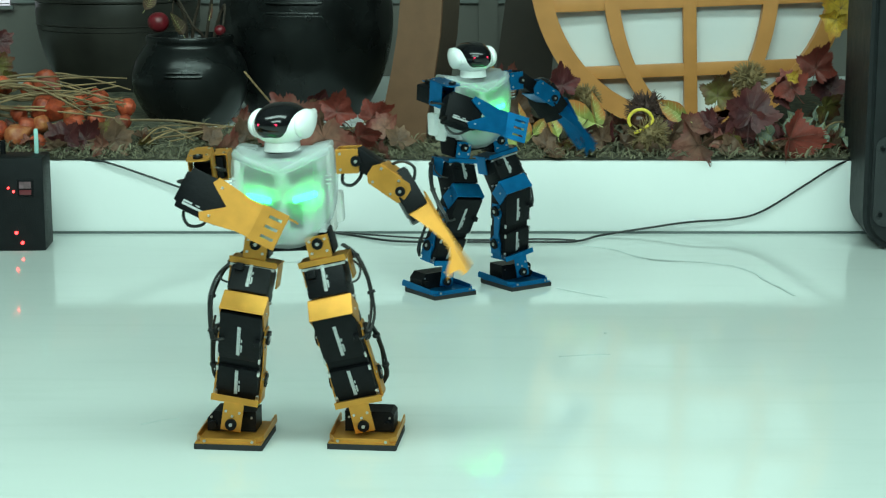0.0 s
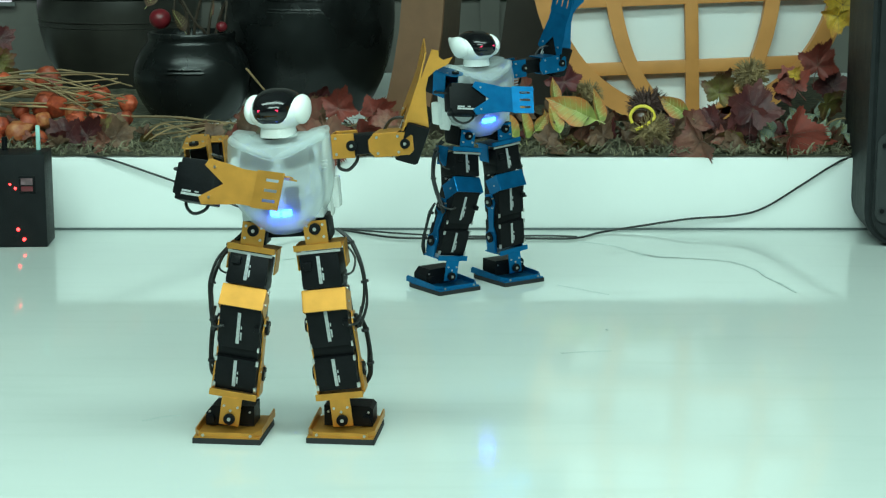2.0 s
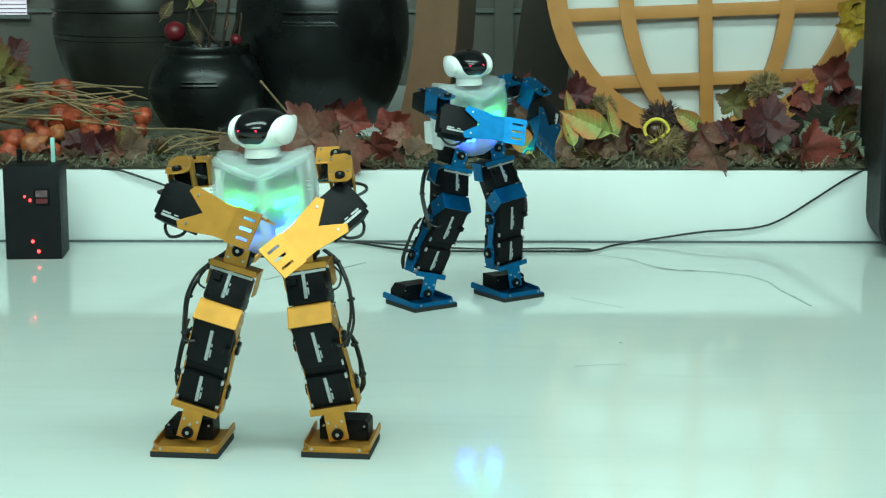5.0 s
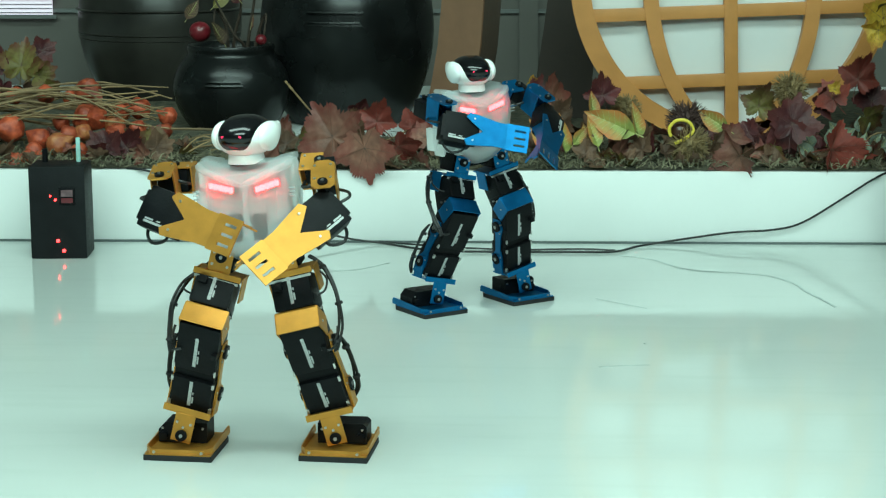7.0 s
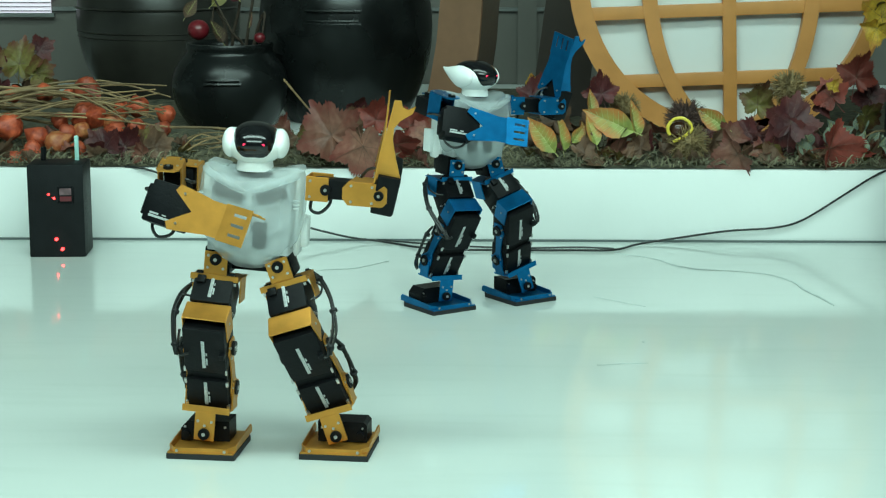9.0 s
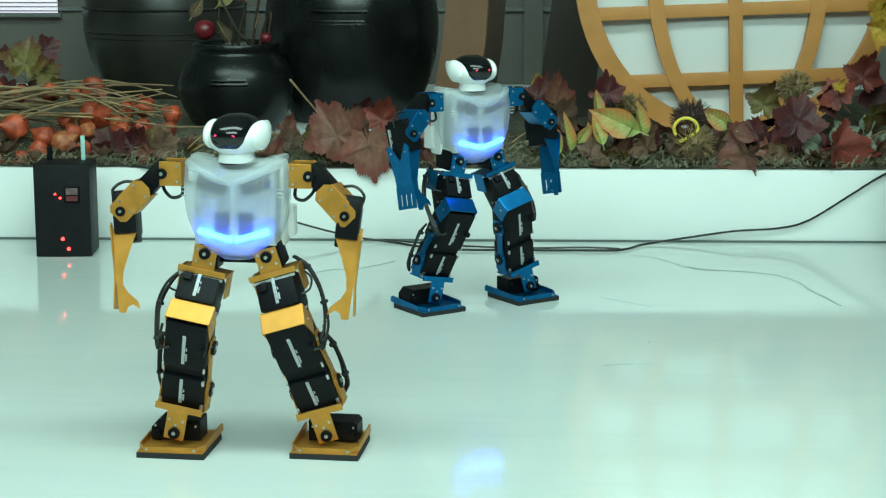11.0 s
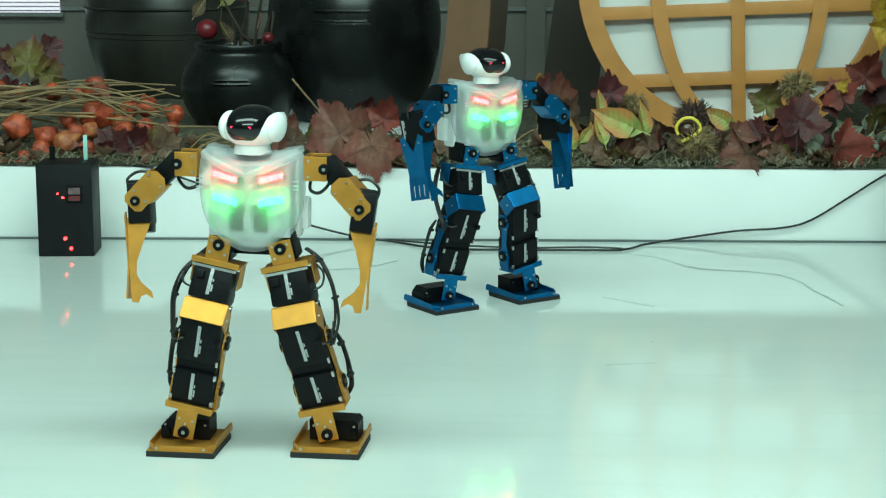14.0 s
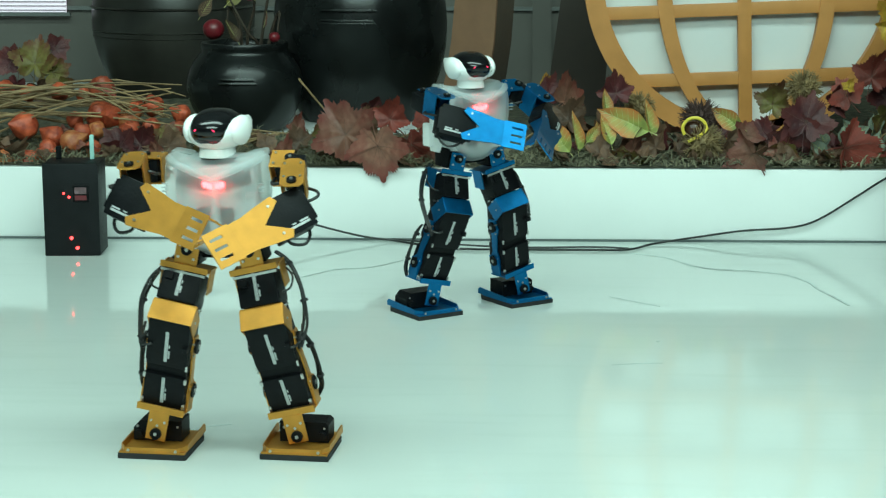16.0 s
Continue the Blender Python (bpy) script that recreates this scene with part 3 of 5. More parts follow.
def power_box():
    ob = base("power_box", pose(-0.759, 3.265, 0, 0, 0, 3), "black metal power box with red indicator lights on the floor", "power box")
    part("case", cube(B(), (0.099, 0.085, 0.166), (0, 0, 0.0835), 0.002), BOXBLACK, ob, "black metal case")
    part("switch_frame", cube(B(), (0.028, 0.004, 0.030), (0.018, -0.0435, 0.114), 0.001), SERVO, ob, "dark switch frame")
    part("rocker", cube(B(), (0.021, 0.005, 0.012), (0.018, -0.0448, 0.119), 0.001, ), mat("smoked_switch", (0.16, 0.10, 0.11), 0.2, 0, 0.4, 90), ob, "smoked rocker switch")
    part("rocker_lower", cube(B(), (0.021, 0.004, 0.009), (0.018, -0.0445, 0.106), 0.001), mat("red_switch", (0.13, 0.025, 0.03), 0.25), ob, "dull red rocker half")
    for x, z, r in ((-0.012, 0.114, 0.0018), (-0.003, 0.107, 0.0022), (-0.001, 0.033, 0.0030), (0.009, 0.015, 0.0030)):
        part("indicator", rod(B(), r, 0.003, Matrix.Translation((x, -0.0432, z)) @ RX90, 10), RED_DOT, ob, "small glowing red indicator")
    part("aerial", cube(B(), (0.008, 0.006, 0.046), (0.030, 0.02, 0.188), 0.0025), TEAL, ob, "pale teal upright stub")
    part("knob", rod(B(), 0.005, 0.024, Matrix.Translation((-0.030, 0.02, 0.178)), 12), SERVO, ob, "black upright knob")


def loudspeaker():
    ob = base("loudspeaker", pose(0.926, 3.36, 0, 0, 0, -4), "charcoal plastic loudspeaker standing on the stage floor", "loudspeaker")

    def outline(w, h0, h1, r):
        pts = []
        for cx, cz, a0 in ((w - r, h0 + r, -90), (w - r, h1 - r, 0), (-w + r, h1 - r, 90), (-w + r, h0 + r, 180)):
            pts += [(cx + r * math.cos(radians(a0 + k * 15)), cz + r * math.sin(radians(a0 + k * 15))) for k in range(7)]
        return pts

    bm = plate(B(), outline(0.170, 0.002, 0.62, 0.060), 0.30, Matrix.Translation((0, 0, 0)))
    bmesh.ops.bevel(bm, geom=[e for e in bm.edges if len(e.link_faces) == 2 and e.calc_face_angle(0) > 1.2], offset=0.012, segments=3, affect="EDGES")
    part("cabinet", bm, SPEAKER, ob, "charcoal moulded cabinet")
    part("grille", plate(B(), outline(0.154, 0.045, 0.205, 0.020), 0.006, Matrix.Translation((0, -0.1505, 0))), GRILLE, ob, "dark front panel")
    bm = B()
    tube(bm, [(-0.12, -0.152, 0.245), (-0.06, -0.157, 0.262), (0.02, -0.158, 0.268), (0.12, -0.152, 0.262)], 0.008, 8)
    part("rim", bm, SPEAKER, ob, "moulded rim")
    for x, z in ((-0.142, 0.184), (-0.142, 0.067)):
        part("panel_screw", rod(B(), 0.0045, 0.006, Matrix.Translation((x, -0.1535, z)) @ RX90, 6), SERVO, ob, "black hexagon screw")


power_box()
loudspeaker()
thing("power_cable", tube(B(), [(-0.666, 3.400, 0.138), (-0.627, 3.386, 0.136), (-0.560, 3.384, 0.114), (-0.471, 3.382, 0.082), (-0.372, 3.380, 0.042), (-0.256, 3.370, 0.013), (-0.183, 3.371, 0.003), (-0.107, 3.310, 0.003), (-0.045, 3.294, 0.003), (0.068, 3.294, 0.003), (0.160, 3.294, 0.003), (0.241, 3.299, 0.003), (0.289, 3.354, 0.003), (0.375, 3.383, 0.011), (0.459, 3.384, 0.023), (0.543, 3.385, 0.029), (0.596, 3.385, 0.044), (0.667, 3.385, 0.089), (0.719, 3.386, 0.123), (0.758, 3.400, 0.137), (0.848, 3.450, 0.144)], 0.0020, 8, 5), CABLE,
      "thin black cable trailing along floor and riser", "cable")
thing("signal_cable", tube(B(), [(-0.194, 3.390, 0.003), (-0.098, 3.348, 0.003), (-0.025, 3.326, 0.003), (0.068, 3.313, 0.003), (0.182, 3.321, 0.003), (0.242, 3.310, 0.003)], 0.0018, 6, 4), CABLE, "second thin black cable on the floor", "cable")
SCUFF = mat("grey_floor_mark", (0.50, 0.57, 0.55), 0.25, 0, 0.15, 30)


def floor_mark(points, w):
    bm = tube(B(), points, w, 6, 5)
    for v in bm.verts:
        v.co.z = 0.0004 + (0.0004 if v.co.z > points[0][2] else 0)
    thing("floor_mark", bm, SCUFF, "faint grey dried trail on the glossy floor", "floor mark", "dried trails on the floor", "structure")


floor_mark([(0.241, 3.278, 0.003), (0.299, 3.241, 0.003), (0.341, 3.169, 0.003), (0.373, 3.135, 0.003), (0.431, 3.125, 0.003), (0.490, 3.096, 0.003), (0.523, 3.031, 0.003), (0.529, 2.977, 0.003), (0.545, 2.916, 0.003), (0.557, 2.857, 0.003)], 0.0028)
floor_mark([(0.337, 3.164, 0.003), (0.369, 3.140, 0.003), (0.407, 3.130, 0.003)], 0.0045)
floor_mark([(0.183, 2.911, 0.003), (0.222, 2.874, 0.003), (0.259, 2.841, 0.003)], 0.0014)
floor_mark([(-0.328, 3.049, 0.003), (-0.277, 3.115, 0.003), (-0.219, 3.135, 0.003), (-0.164, 3.200, 0.003)], 0.002)
floor_mark([(-0.365, 2.146, 0.003), (-0.343, 2.163, 0.003), (-0.322, 2.170, 0.003)], 0.0016)
floor_mark([(0.161, 2.472, 0.003), (0.201, 2.482, 0.003), (0.232, 2.485, 0.003)], 0.0012)
thing("floor_speck", rod(B(), 0.0022, 0.0008, Matrix.Translation((0.235, 2.599, 0.003)), 8), SCUFF, "small grey speck on the glossy floor", "floor mark", kind="structure")

# ---- the autumn display on the riser ----
GLAZE = mat("black_onggi_glaze", (0.008, 0.0092, 0.0092), 0.27, 0, 0.5, 9, 0.16, 22, spec=0.36)
GLAZE_OLD = mat("brown_black_glaze", (0.028, 0.026, 0.022), 0.34, 0, 0.6, 5, 0.14, 12, spec=0.45)
BOARD = mat("brown_painted_board", (0.170, 0.084, 0.045), 0.6, 0, 0.10, 25, 0.12, 90)
BOARD_DARK = mat("dark_brown_board", (0.042, 0.030, 0.023), 0.6, 0, 0.12, 25, 0.12, 90)
OCHRE = mat("ochre_lacquered_wood", (0.53, 0.225, 0.060), 0.45, 0, 0.08, 18, 0.06, 120)
PAPER = mat("white_paper_panel", (0.70, 0.71, 0.70), 0.75, 0, 0.02, 8, 0.05, 60)
STEM = mat("dry_straw_stem", (0.23, 0.150, 0.072), 0.7, 0, 0.35, 30, 0.2, 200, per_object=0.3)
HUSK = mat("orange_paper_husk", (0.36, 0.046, 0.020), 0.5, 0, 0.35, 1.6, 0.3, 6, color2=(0.52, 0.095, 0.036), per_object=0.3)
HUSK_PALE = mat("pale_orange_husk", (0.50, 0.085, 0.028), 0.5, 0, 0.3, 1.6, 0.3, 6, color2=(0.62, 0.24, 0.085), per_object=0.2)


def leaf_mat(name, heart, edge, reach, vary=0.35):
    """A leaf whose colour runs from its heart to its edge, blotched, with fine creases."""
    m = mat(name, heart, 0.5, 0, 0.3, 3.2, 0.5, 7, spec=0.35, per_object=vary)
    n, l = m.node_tree.nodes, m.node_tree.links
    tc, size, warp, add, ramp = n.new("ShaderNodeTexCoord"), n.new("ShaderNodeVectorMath"), n.new("ShaderNodeTexNoise"), n.new("ShaderNodeMath"), n.new("ShaderNodeMapRange")
    size.operation = "LENGTH"
    scale = n.new("ShaderNodeVectorMath")
    scale.operation, scale.inputs[1].default_value = "MULTIPLY", reach
    l.new(tc.outputs["Object"], scale.inputs[0])
    l.new(scale.outputs["Vector"], size.inputs[0])
    warp.inputs["Scale"].default_value, warp.inputs["Detail"].default_value = 4.0, 5
    l.new(tc.outputs["Object"], warp.inputs["Vector"])
    add.operation = "ADD"
    l.new(size.outputs["Value"], add.inputs[0]), l.new(warp.outputs["Fac"], add.inputs[1])
    ramp.inputs["From Min"].default_value, ramp.inputs["From Max"].default_value = 0.75, 1.25
    l.new(add.outputs["Value"], ramp.inputs["Value"])
    mix = n.new("ShaderNodeMixRGB")
    l.new(ramp.outputs["Result"], mix.inputs["Fac"])
    hsv = next(k for k in n if k.type == "HUE_SAT")
    old = hsv.inputs["Color"].links[0].from_socket
    l.new(old, mix.inputs["Color1"])
    mix.inputs["Color2"].default_value = (*edge, 1)
    l.new(mix.outputs["Color"], hsv.inputs["Color"])
    return m


MAROON = leaf_mat("maroon_leaf", (0.058, 0.013, 0.016), (0.10, 0.022, 0.020), (0.8, 0.8, 0), 0.25)
REDLEAF = leaf_mat("red_leaf", (0.15, 0.030, 0.022), (0.20, 0.034, 0.022), (0.8, 0.8, 0), 0.25)
RUSSET = leaf_mat("russet_leaf", (0.20, 0.088, 0.060), (0.16, 0.036, 0.028), (0.8, 0.8, 0), 0.25)
BROWN = leaf_mat("dry_brown_leaf", (0.085, 0.048, 0.030), (0.15, 0.080, 0.048), (0.8, 0.8, 0), 0.3)
GREENLEAF = leaf_mat("green_and_orange_leaf", (0.27, 0.30, 0.075), (0.46, 0.15, 0.04), (2.9, 0.85, 0), 0.2)
GREYLEAF = leaf_mat("grey_green_leaf", (0.15, 0.18, 0.14), (0.22, 0.25, 0.20), (2.0, 0.8, 0), 0.3)
OLIVE = leaf_mat("olive_brown_leaf", (0.15, 0.125, 0.032), (0.12, 0.040, 0.024), (0.8, 0.8, 0), 0.25)
YELLOW = leaf_mat("mustard_leaf", (0.45, 0.28, 0.03), (0.34, 0.13, 0.02), (0.7, 0.7, 0))
MOSS = mat("dry_moss", (0.065, 0.070, 0.045), 0.95, 0, 0.5, 60, 0.8, 160, color2=(0.15, 0.135, 0.09))
HAY = mat("grey_green_hay", (0.11, 0.11, 0.065), 0.85, 0, 0.5, 8, color2=(0.27, 0.24, 0.15))
NUT = mat("brown_chestnut", (0.055, 0.022, 0.012), 0.25, 0, 0.2, 40)
BRANCH = mat("dark_bark", (0.045, 0.030, 0.020), 0.7, 0, 0.4, 60, 0.3, 200)
BURR_DARK = mat("dark_chestnut_burr", (0.075, 0.040, 0.034), 0.8, 0, 0.4, 60)
BURR = mat("chestnut_burr", (0.24, 0.165, 0.075), 0.8, 0, 0.4, 60)
BERRY = mat("dark_red_berry", (0.15, 0.010, 0.016), 0.32, 0, 0.35, 40)
LEMON = mat("yellow_rind", (0.72, 0.55, 0.06), 0.4, 0, 0.1, 60)
VEIN = mat("pale_leaf_vein", (0.42, 0.40, 0.16), 0.6, 0, 0.2, 5)
VEIN_DARK = mat("brown_leaf_vein", (0.10, 0.05, 0.032), 0.6, 0, 0.3, 5)
rng = random.Random(7)


def jar(name, x, y, profile, material, label, ridges=(), marks=()):
    ob = base(name, pose(x, y, RISER_Z), label, "jar")
    pts = []
    for (r0, z0), (r1, z1) in zip(profile, profile[1:]):
        n = max(1, int(math.hypot(r1 - r0, z1 - z0) / 0.012))
        pts += [(r0 + (r1 - r0) * k / n, z0 + (z1 - z0) * k / n) for k in range(n)]
    pts.append(profile[-1])
    for _ in range(4):
        pts = [pts[0]] + [((a[0] + 2 * b[0] + c[0]) / 4, (a[1] + 2 * b[1] + c[1]) / 4) for a, b, c in zip(pts, pts[1:], pts[2:])] + [pts[-1]]
    part("body", lathe(B(), pts, 64), material, ob, "dark glazed jar body")
    for r, z, t in ridges:
        bm = lathe(B(), [(r - t, z - t), (r + t * 0.6, z), (r - t, z + t)], 64)
        part("ridge", bm, material, ob, "thrown ridge")
    for r, z, a0, a1 in marks:
        bm = tube(B(), [(r * math.cos(radians(a)), r * math.sin(radians(a)), z) for a in np.linspace(a0, a1, 6)], 0.0035, 6, 3)
        part("lug", bm, material, ob, "short raised lug")
    return ob


jar("small_jar", -0.541, 3.955, [(0.080, 0.0), (0.098, 0.02), (0.119, 0.055), (0.1275, 0.09), (0.125, 0.12), (0.110, 0.150), (0.090, 0.168), (0.088, 0.172), (0.088, 0.172), (0.096, 0.176), (0.097, 0.184), (0.096, 0.192), (0.088, 0.196), (0.080, 0.190), (0.078, 0.165)],
    GLAZE, "small round black glazed earthenware jar on the riser", (), ((0.1255, 0.110, -108, -72), (0.1235, 0.118, -106, -74)))
BIG = [(0.130, 0.0), (0.146, 0.03), (0.173, 0.10), (0.191, 0.18), (0.198, 0.27), (0.190, 0.36), (0.160, 0.44), (0.125, 0.48), (0.122, 0.49), (0.140, 0.51), (0.130, 0.52), (0.115, 0.50)]
jar("large_jar", -0.808, 4.62, [(r * 1.03, z * 0.74) for r, z in BIG], GLAZE_OLD, "large dark brown glazed storage jar on the riser", ((0.1985, 0.155, 0.004), (0.2010, 0.168, 0.004), (0.2035, 0.225, 0.004)))
jar("large_jar", -0.306, 4.16, [(r * 0.992, z * 0.79) for r, z in BIG], GLAZE, "large black glazed storage jar on the riser", (), ((0.1915, 0.226, -112, -76), (0.1950, 0.254, -112, -76), (0.1920, 0.232, -112, -78)))


def board_tree(points_left, points_right, y, turn, thick, material, label):
    """A tree trunk sawn from thick board: its outline is given as (x, z) from the foot up."""
    out = points_left + points_right[::-1]
    cx = sum(p[0] for p in out) / len(out)
    ob = base("cutout_trunk", pose(cx, y, RISER_Z, 0, 0, turn), label, "cut-out tree")
    part("front_board", plate(B(), [(x - cx, z) for x, z in out], 0.006, Matrix.Translation((0, 0.003, 0))), material, ob, "brown painted front board", False)
    # the board's side: its shade is put into the darker brown
    part("core", plate(B(), [((x - cx) * 0.99, z) for x, z in out], thick, Matrix.Translation((0, 0.0062 + thick / 2, 0))), BOARD_DARK, ob, "board edge in a darker brown that carries its shade")


board_tree([(-0.136, 0), (-0.124, 0.07), (-0.105, 0.15), (-0.092, 0.22), (-0.084, 0.30), (-0.082, 0.5), (-0.086, 0.7)],
           [(-0.034, 0), (-0.027, 0.07), (-0.012, 0.15), (-0.001, 0.22), (0.005, 0.30), (0.005, 0.5), (0.002, 0.7)], 3.56, -26, 0.075, BOARD, "brown painted cut-out tree trunk standing on the riser")
board_tree([(0.106, 0), (0.205, 0.75)], [(0.235, 0), (0.300, 0.75)], 4.13, 0, 0.012, BOARD_DARK,
           "dark brown cut-out tree trunk behind the lantern")


def lantern(cx, y, cz):
    ob = base("lattice_lantern", pose(cx, y, RISER_Z, 0, -2.2, 0), "round ochre wooden lattice lantern with white paper panels", "lantern")
    h, a, b, t = cz - RISER_Z, 0.326, 0.340, 0.022

    def band(ax, bz, wide, a0, a1, n):
        bm, ring = B(), []
        for k in range(n + 1):
            q = radians(a0 + (a1 - a0) * k / n)
            c, s = math.cos(q), math.sin(q)
            ring.append([bm.verts.new((rx * c, yy, h + rz * s)) for rx, rz, yy in ((ax - wide / 2, bz - wide / 2, 0), (ax + wide / 2, bz + wide / 2, 0), (ax + wide / 2, bz + wide / 2, t), (ax - wide / 2, bz - wide / 2, t))])
        for p, q in zip(ring, ring[1:]):
            for k in range(4):
                bm.faces.new((p[k], p[(k + 1) % 4], q[(k + 1) % 4], q[k]))
        return bm

    part("ring", band(a - 0.019, b - 0.019, 0.040, 0, 360, 72), OCHRE, ob, "ochre outer ring")
    part("meridian", band(0.166, b - 0.02, 0.030, -89, 89, 40), OCHRE, ob, "curved ochre bar")
    part("meridian", band(0.166, b - 0.02, 0.030, 91, 269, 40), OCHRE, ob, "curved ochre bar")
    part("post", cube(B(), (0.027, t - 0.004, 2 * b - 0.05), (-0.004, t / 2, h), 0.001), OCHRE, ob, "straight ochre bar")
    for dz in (-0.209, -0.070, 0.070, 0.209):
        half = a * math.sqrt(1 - (dz / b) ** 2) - 0.012
        part("cross_bar", cube(B(), (2 * half, t - 0.007, 0.026), (0, t / 2, h + dz), 0.001), OCHRE, ob, "straight ochre cross bar")
    bm = B()
    rows = [[bm.verts.new((a * 0.97 * f * math.cos(q), t + 0.012 * f, h + b * 0.97 * f * math.sin(q))) for q in [2 * math.pi * k / 64 for k in range(64)]] for f in (0.02, 1.0)]
    rows.append([bm.verts.new((a * 0.97 * math.cos(q), t + 0.05, h + b * 0.97 * math.sin(q))) for q in [2 * math.pi * k / 64 for k in range(64)]])
    for p, q in zip(rows, rows[1:]):
        for k in range(64):
            bm.faces.new((p[k], p[(k + 1) % 64], q[(k + 1) % 64], q[k]))
    bm.faces.new(rows[0])
    part("paper", bm, PAPER, ob, "white paper backing")
    part("stand", cube(B(), (0.20, 0.10, 0.03), (0, 0.06, 0.015), 0.003), OCHRE, ob, "ochre foot")


lantern(0.514, 3.76, 0.479)

# ---- leaves, husks, twigs ----


def maple_mesh(size, material, seed, curl):
    r = random.Random(seed)
    lobes = [(-90 + 12, 0.40), (-58, 0.66), (-28, 0.58), (-6, 0.74), (10, 0.95), (24, 0.76), (40, 0.66), (56, 0.80), (66, 0.84), (76, 0.78), (90, 1.06), (104, 0.78), (114, 0.84), (124, 0.80), (140, 0.66), (156, 0.76), (170, 0.95), (186, 0.74), (208, 0.58), (238, 0.66), (258, 0.40)]
    outline = []
    for (a0, r0), (a1, r1) in zip(lobes, lobes[1:] + [(282, 0.10)]):
        for k in range(4):
            f = k / 4
            rr = (r0 + (r1 - r0) * f) * (1 + (0.05 if k % 2 else -0.05) + r.uniform(-0.05, 0.05))
            outline.append((radians(a0 + (a1 - a0) * f), rr))
    bm, rings = B(), []
    p1, p2 = r.uniform(0, 6), r.uniform(0, 6)
    mid = bm.verts.new((0, 0, 0))
    for f in (0.34, 0.68, 1.0):
        ring = []
        for q, rr in outline:
            d = f * rr
            lift = curl * d * d * (0.6 + 0.8 * math.sin(2 * q + p1)) + 0.07 * d * math.sin(5 * q + p2) + 0.06 * f * abs(math.sin(2.5 * (q - 1.57)))
            ring.append(bm.verts.new((size * d * math.cos(q), size * d * math.sin(q), size * lift)))
        rings.append(ring)
    n = len(outline)
    for k in range(n):
        bm.faces.new((mid, rings[0][k], rings[0][(k + 1) % n]))
        for a, b in zip(rings, rings[1:]):
            bm.faces.new((a[k], b[k], b[(k + 1) % n], a[(k + 1) % n]))
    flat = set(bm.faces)
    for q, reach in ((90, 0.9), (12, 0.8), (168, 0.8), (66, 0.65), (114, 0.65), (-58, 0.5), (238, 0.5)):
        k = min(range(n), key=lambda i: abs(outline[i][0] - radians(q)))
        tube(bm, [v.co + Vector((0, 0, 0.008 * size)) for v in (mid, rings[0][k], rings[1][k], rings[2][k])], (0.007 * size, 0.002 * size), 4, 1)
    for f in bm.faces:
        f.material_index = 0 if f in flat else 1
    tube(bm, [(0, -size * 0.05, 0), (size * 0.05, -size * 0.5, -size * 0.05), (size * 0.12, -size * 0.9, 0.0)], size * 0.016, 5, 3)
    me = to_mesh("maple_leaf", bm, material, True)
    me.materials.append(VEIN_DARK)
    return me


def oval_mesh(size, material, seed):
    r, bm, rows = random.Random(seed), B(), []
    for k in range(11):
        f = k / 10
        w = 0.25 * size * math.sin(math.pi * f ** 0.72) ** 1.15 + 0.001
        row = []
        for j in range(-3, 4):
            u = j / 3
            row.append(bm.verts.new((u * w * (1 + 0.05 * r.uniform(-1, 1)), size * (f - 0.1), size * (0.16 * abs(u) * (w / size) * 3 + 0.18 * (f - 0.5) ** 2 + 0.012 * math.sin(9 * f) * u))))
        rows.append(row)
    for a, b in zip(rows, rows[1:]):
        for j in range(6):
            bm.faces.new((a[j], a[j + 1], b[j + 1], b[j]))
    flat = set(bm.faces)
    tube(bm, [(0, -0.25 * size, 0), (0, 0.3 * size, 0.004 * size), (0, 0.88 * size, size * 0.035)], (0.012 * size, 0.005 * size), 5, 3)
    for k in range(2, 9):
        for u in (-1, 1):
            a, e = rows[k][3].co, rows[min(k + 1, 10)][3 + 3 * u].co
            tube(bm, [a + Vector((0, 0, 0.002 * size)), a.lerp(e, 0.5) + Vector((0, 0, 0.004 * size)), a.lerp(e, 0.92) + Vector((0, 0, 0.003 * size))], (0.006 * size, 0.002 * size), 4, 1)
    for f in bm.faces:
        f.material_index = 0 if f in flat else 1
    me = to_mesh("oval_leaf", bm, material, True)
    me.materials.append(VEIN)
    return me


LEAF_LABEL = {"maroon_leaf": "dark maroon dried maple leaf", "russet_leaf": "russet red dried maple leaf", "red_leaf": "deep red dried maple leaf", "dry_brown_leaf": "curled dry brown maple leaf", "olive_brown_leaf": "olive and brown autumn maple leaf",
              "green_and_orange_leaf": "green oval leaf with orange edges", "mustard_leaf": "mustard yellow autumn leaf"}
maples = {m.name: [maple_mesh(1.0, m, 11 * k + 3, 0.25 + 0.2 * k) for k in range(3)] for m in (MAROON, RUSSET, REDLEAF, BROWN, OLIVE, YELLOW)}
ovals = [oval_mesh(1.0, GREENLEAF, k) for k in range(3)]
grey_ovals = [oval_mesh(1.0, GREYLEAF, k + 20) for k in range(3)]


def leaf(material, at, size, rx, ry, rz, oval=False):
    me = (ovals if oval else maples[material.name])[rng.randrange(3)]
    ob = new("oval_leaf" if oval else "maple_leaf", me)
    ob.matrix_world = pose(*at, rx, ry, rz) @ Matrix.Diagonal((size, size, size, 1))
    return tagged(ob, LEAF_LABEL[material.name] + " in the autumn display", "leaf", "leaves along the riser")


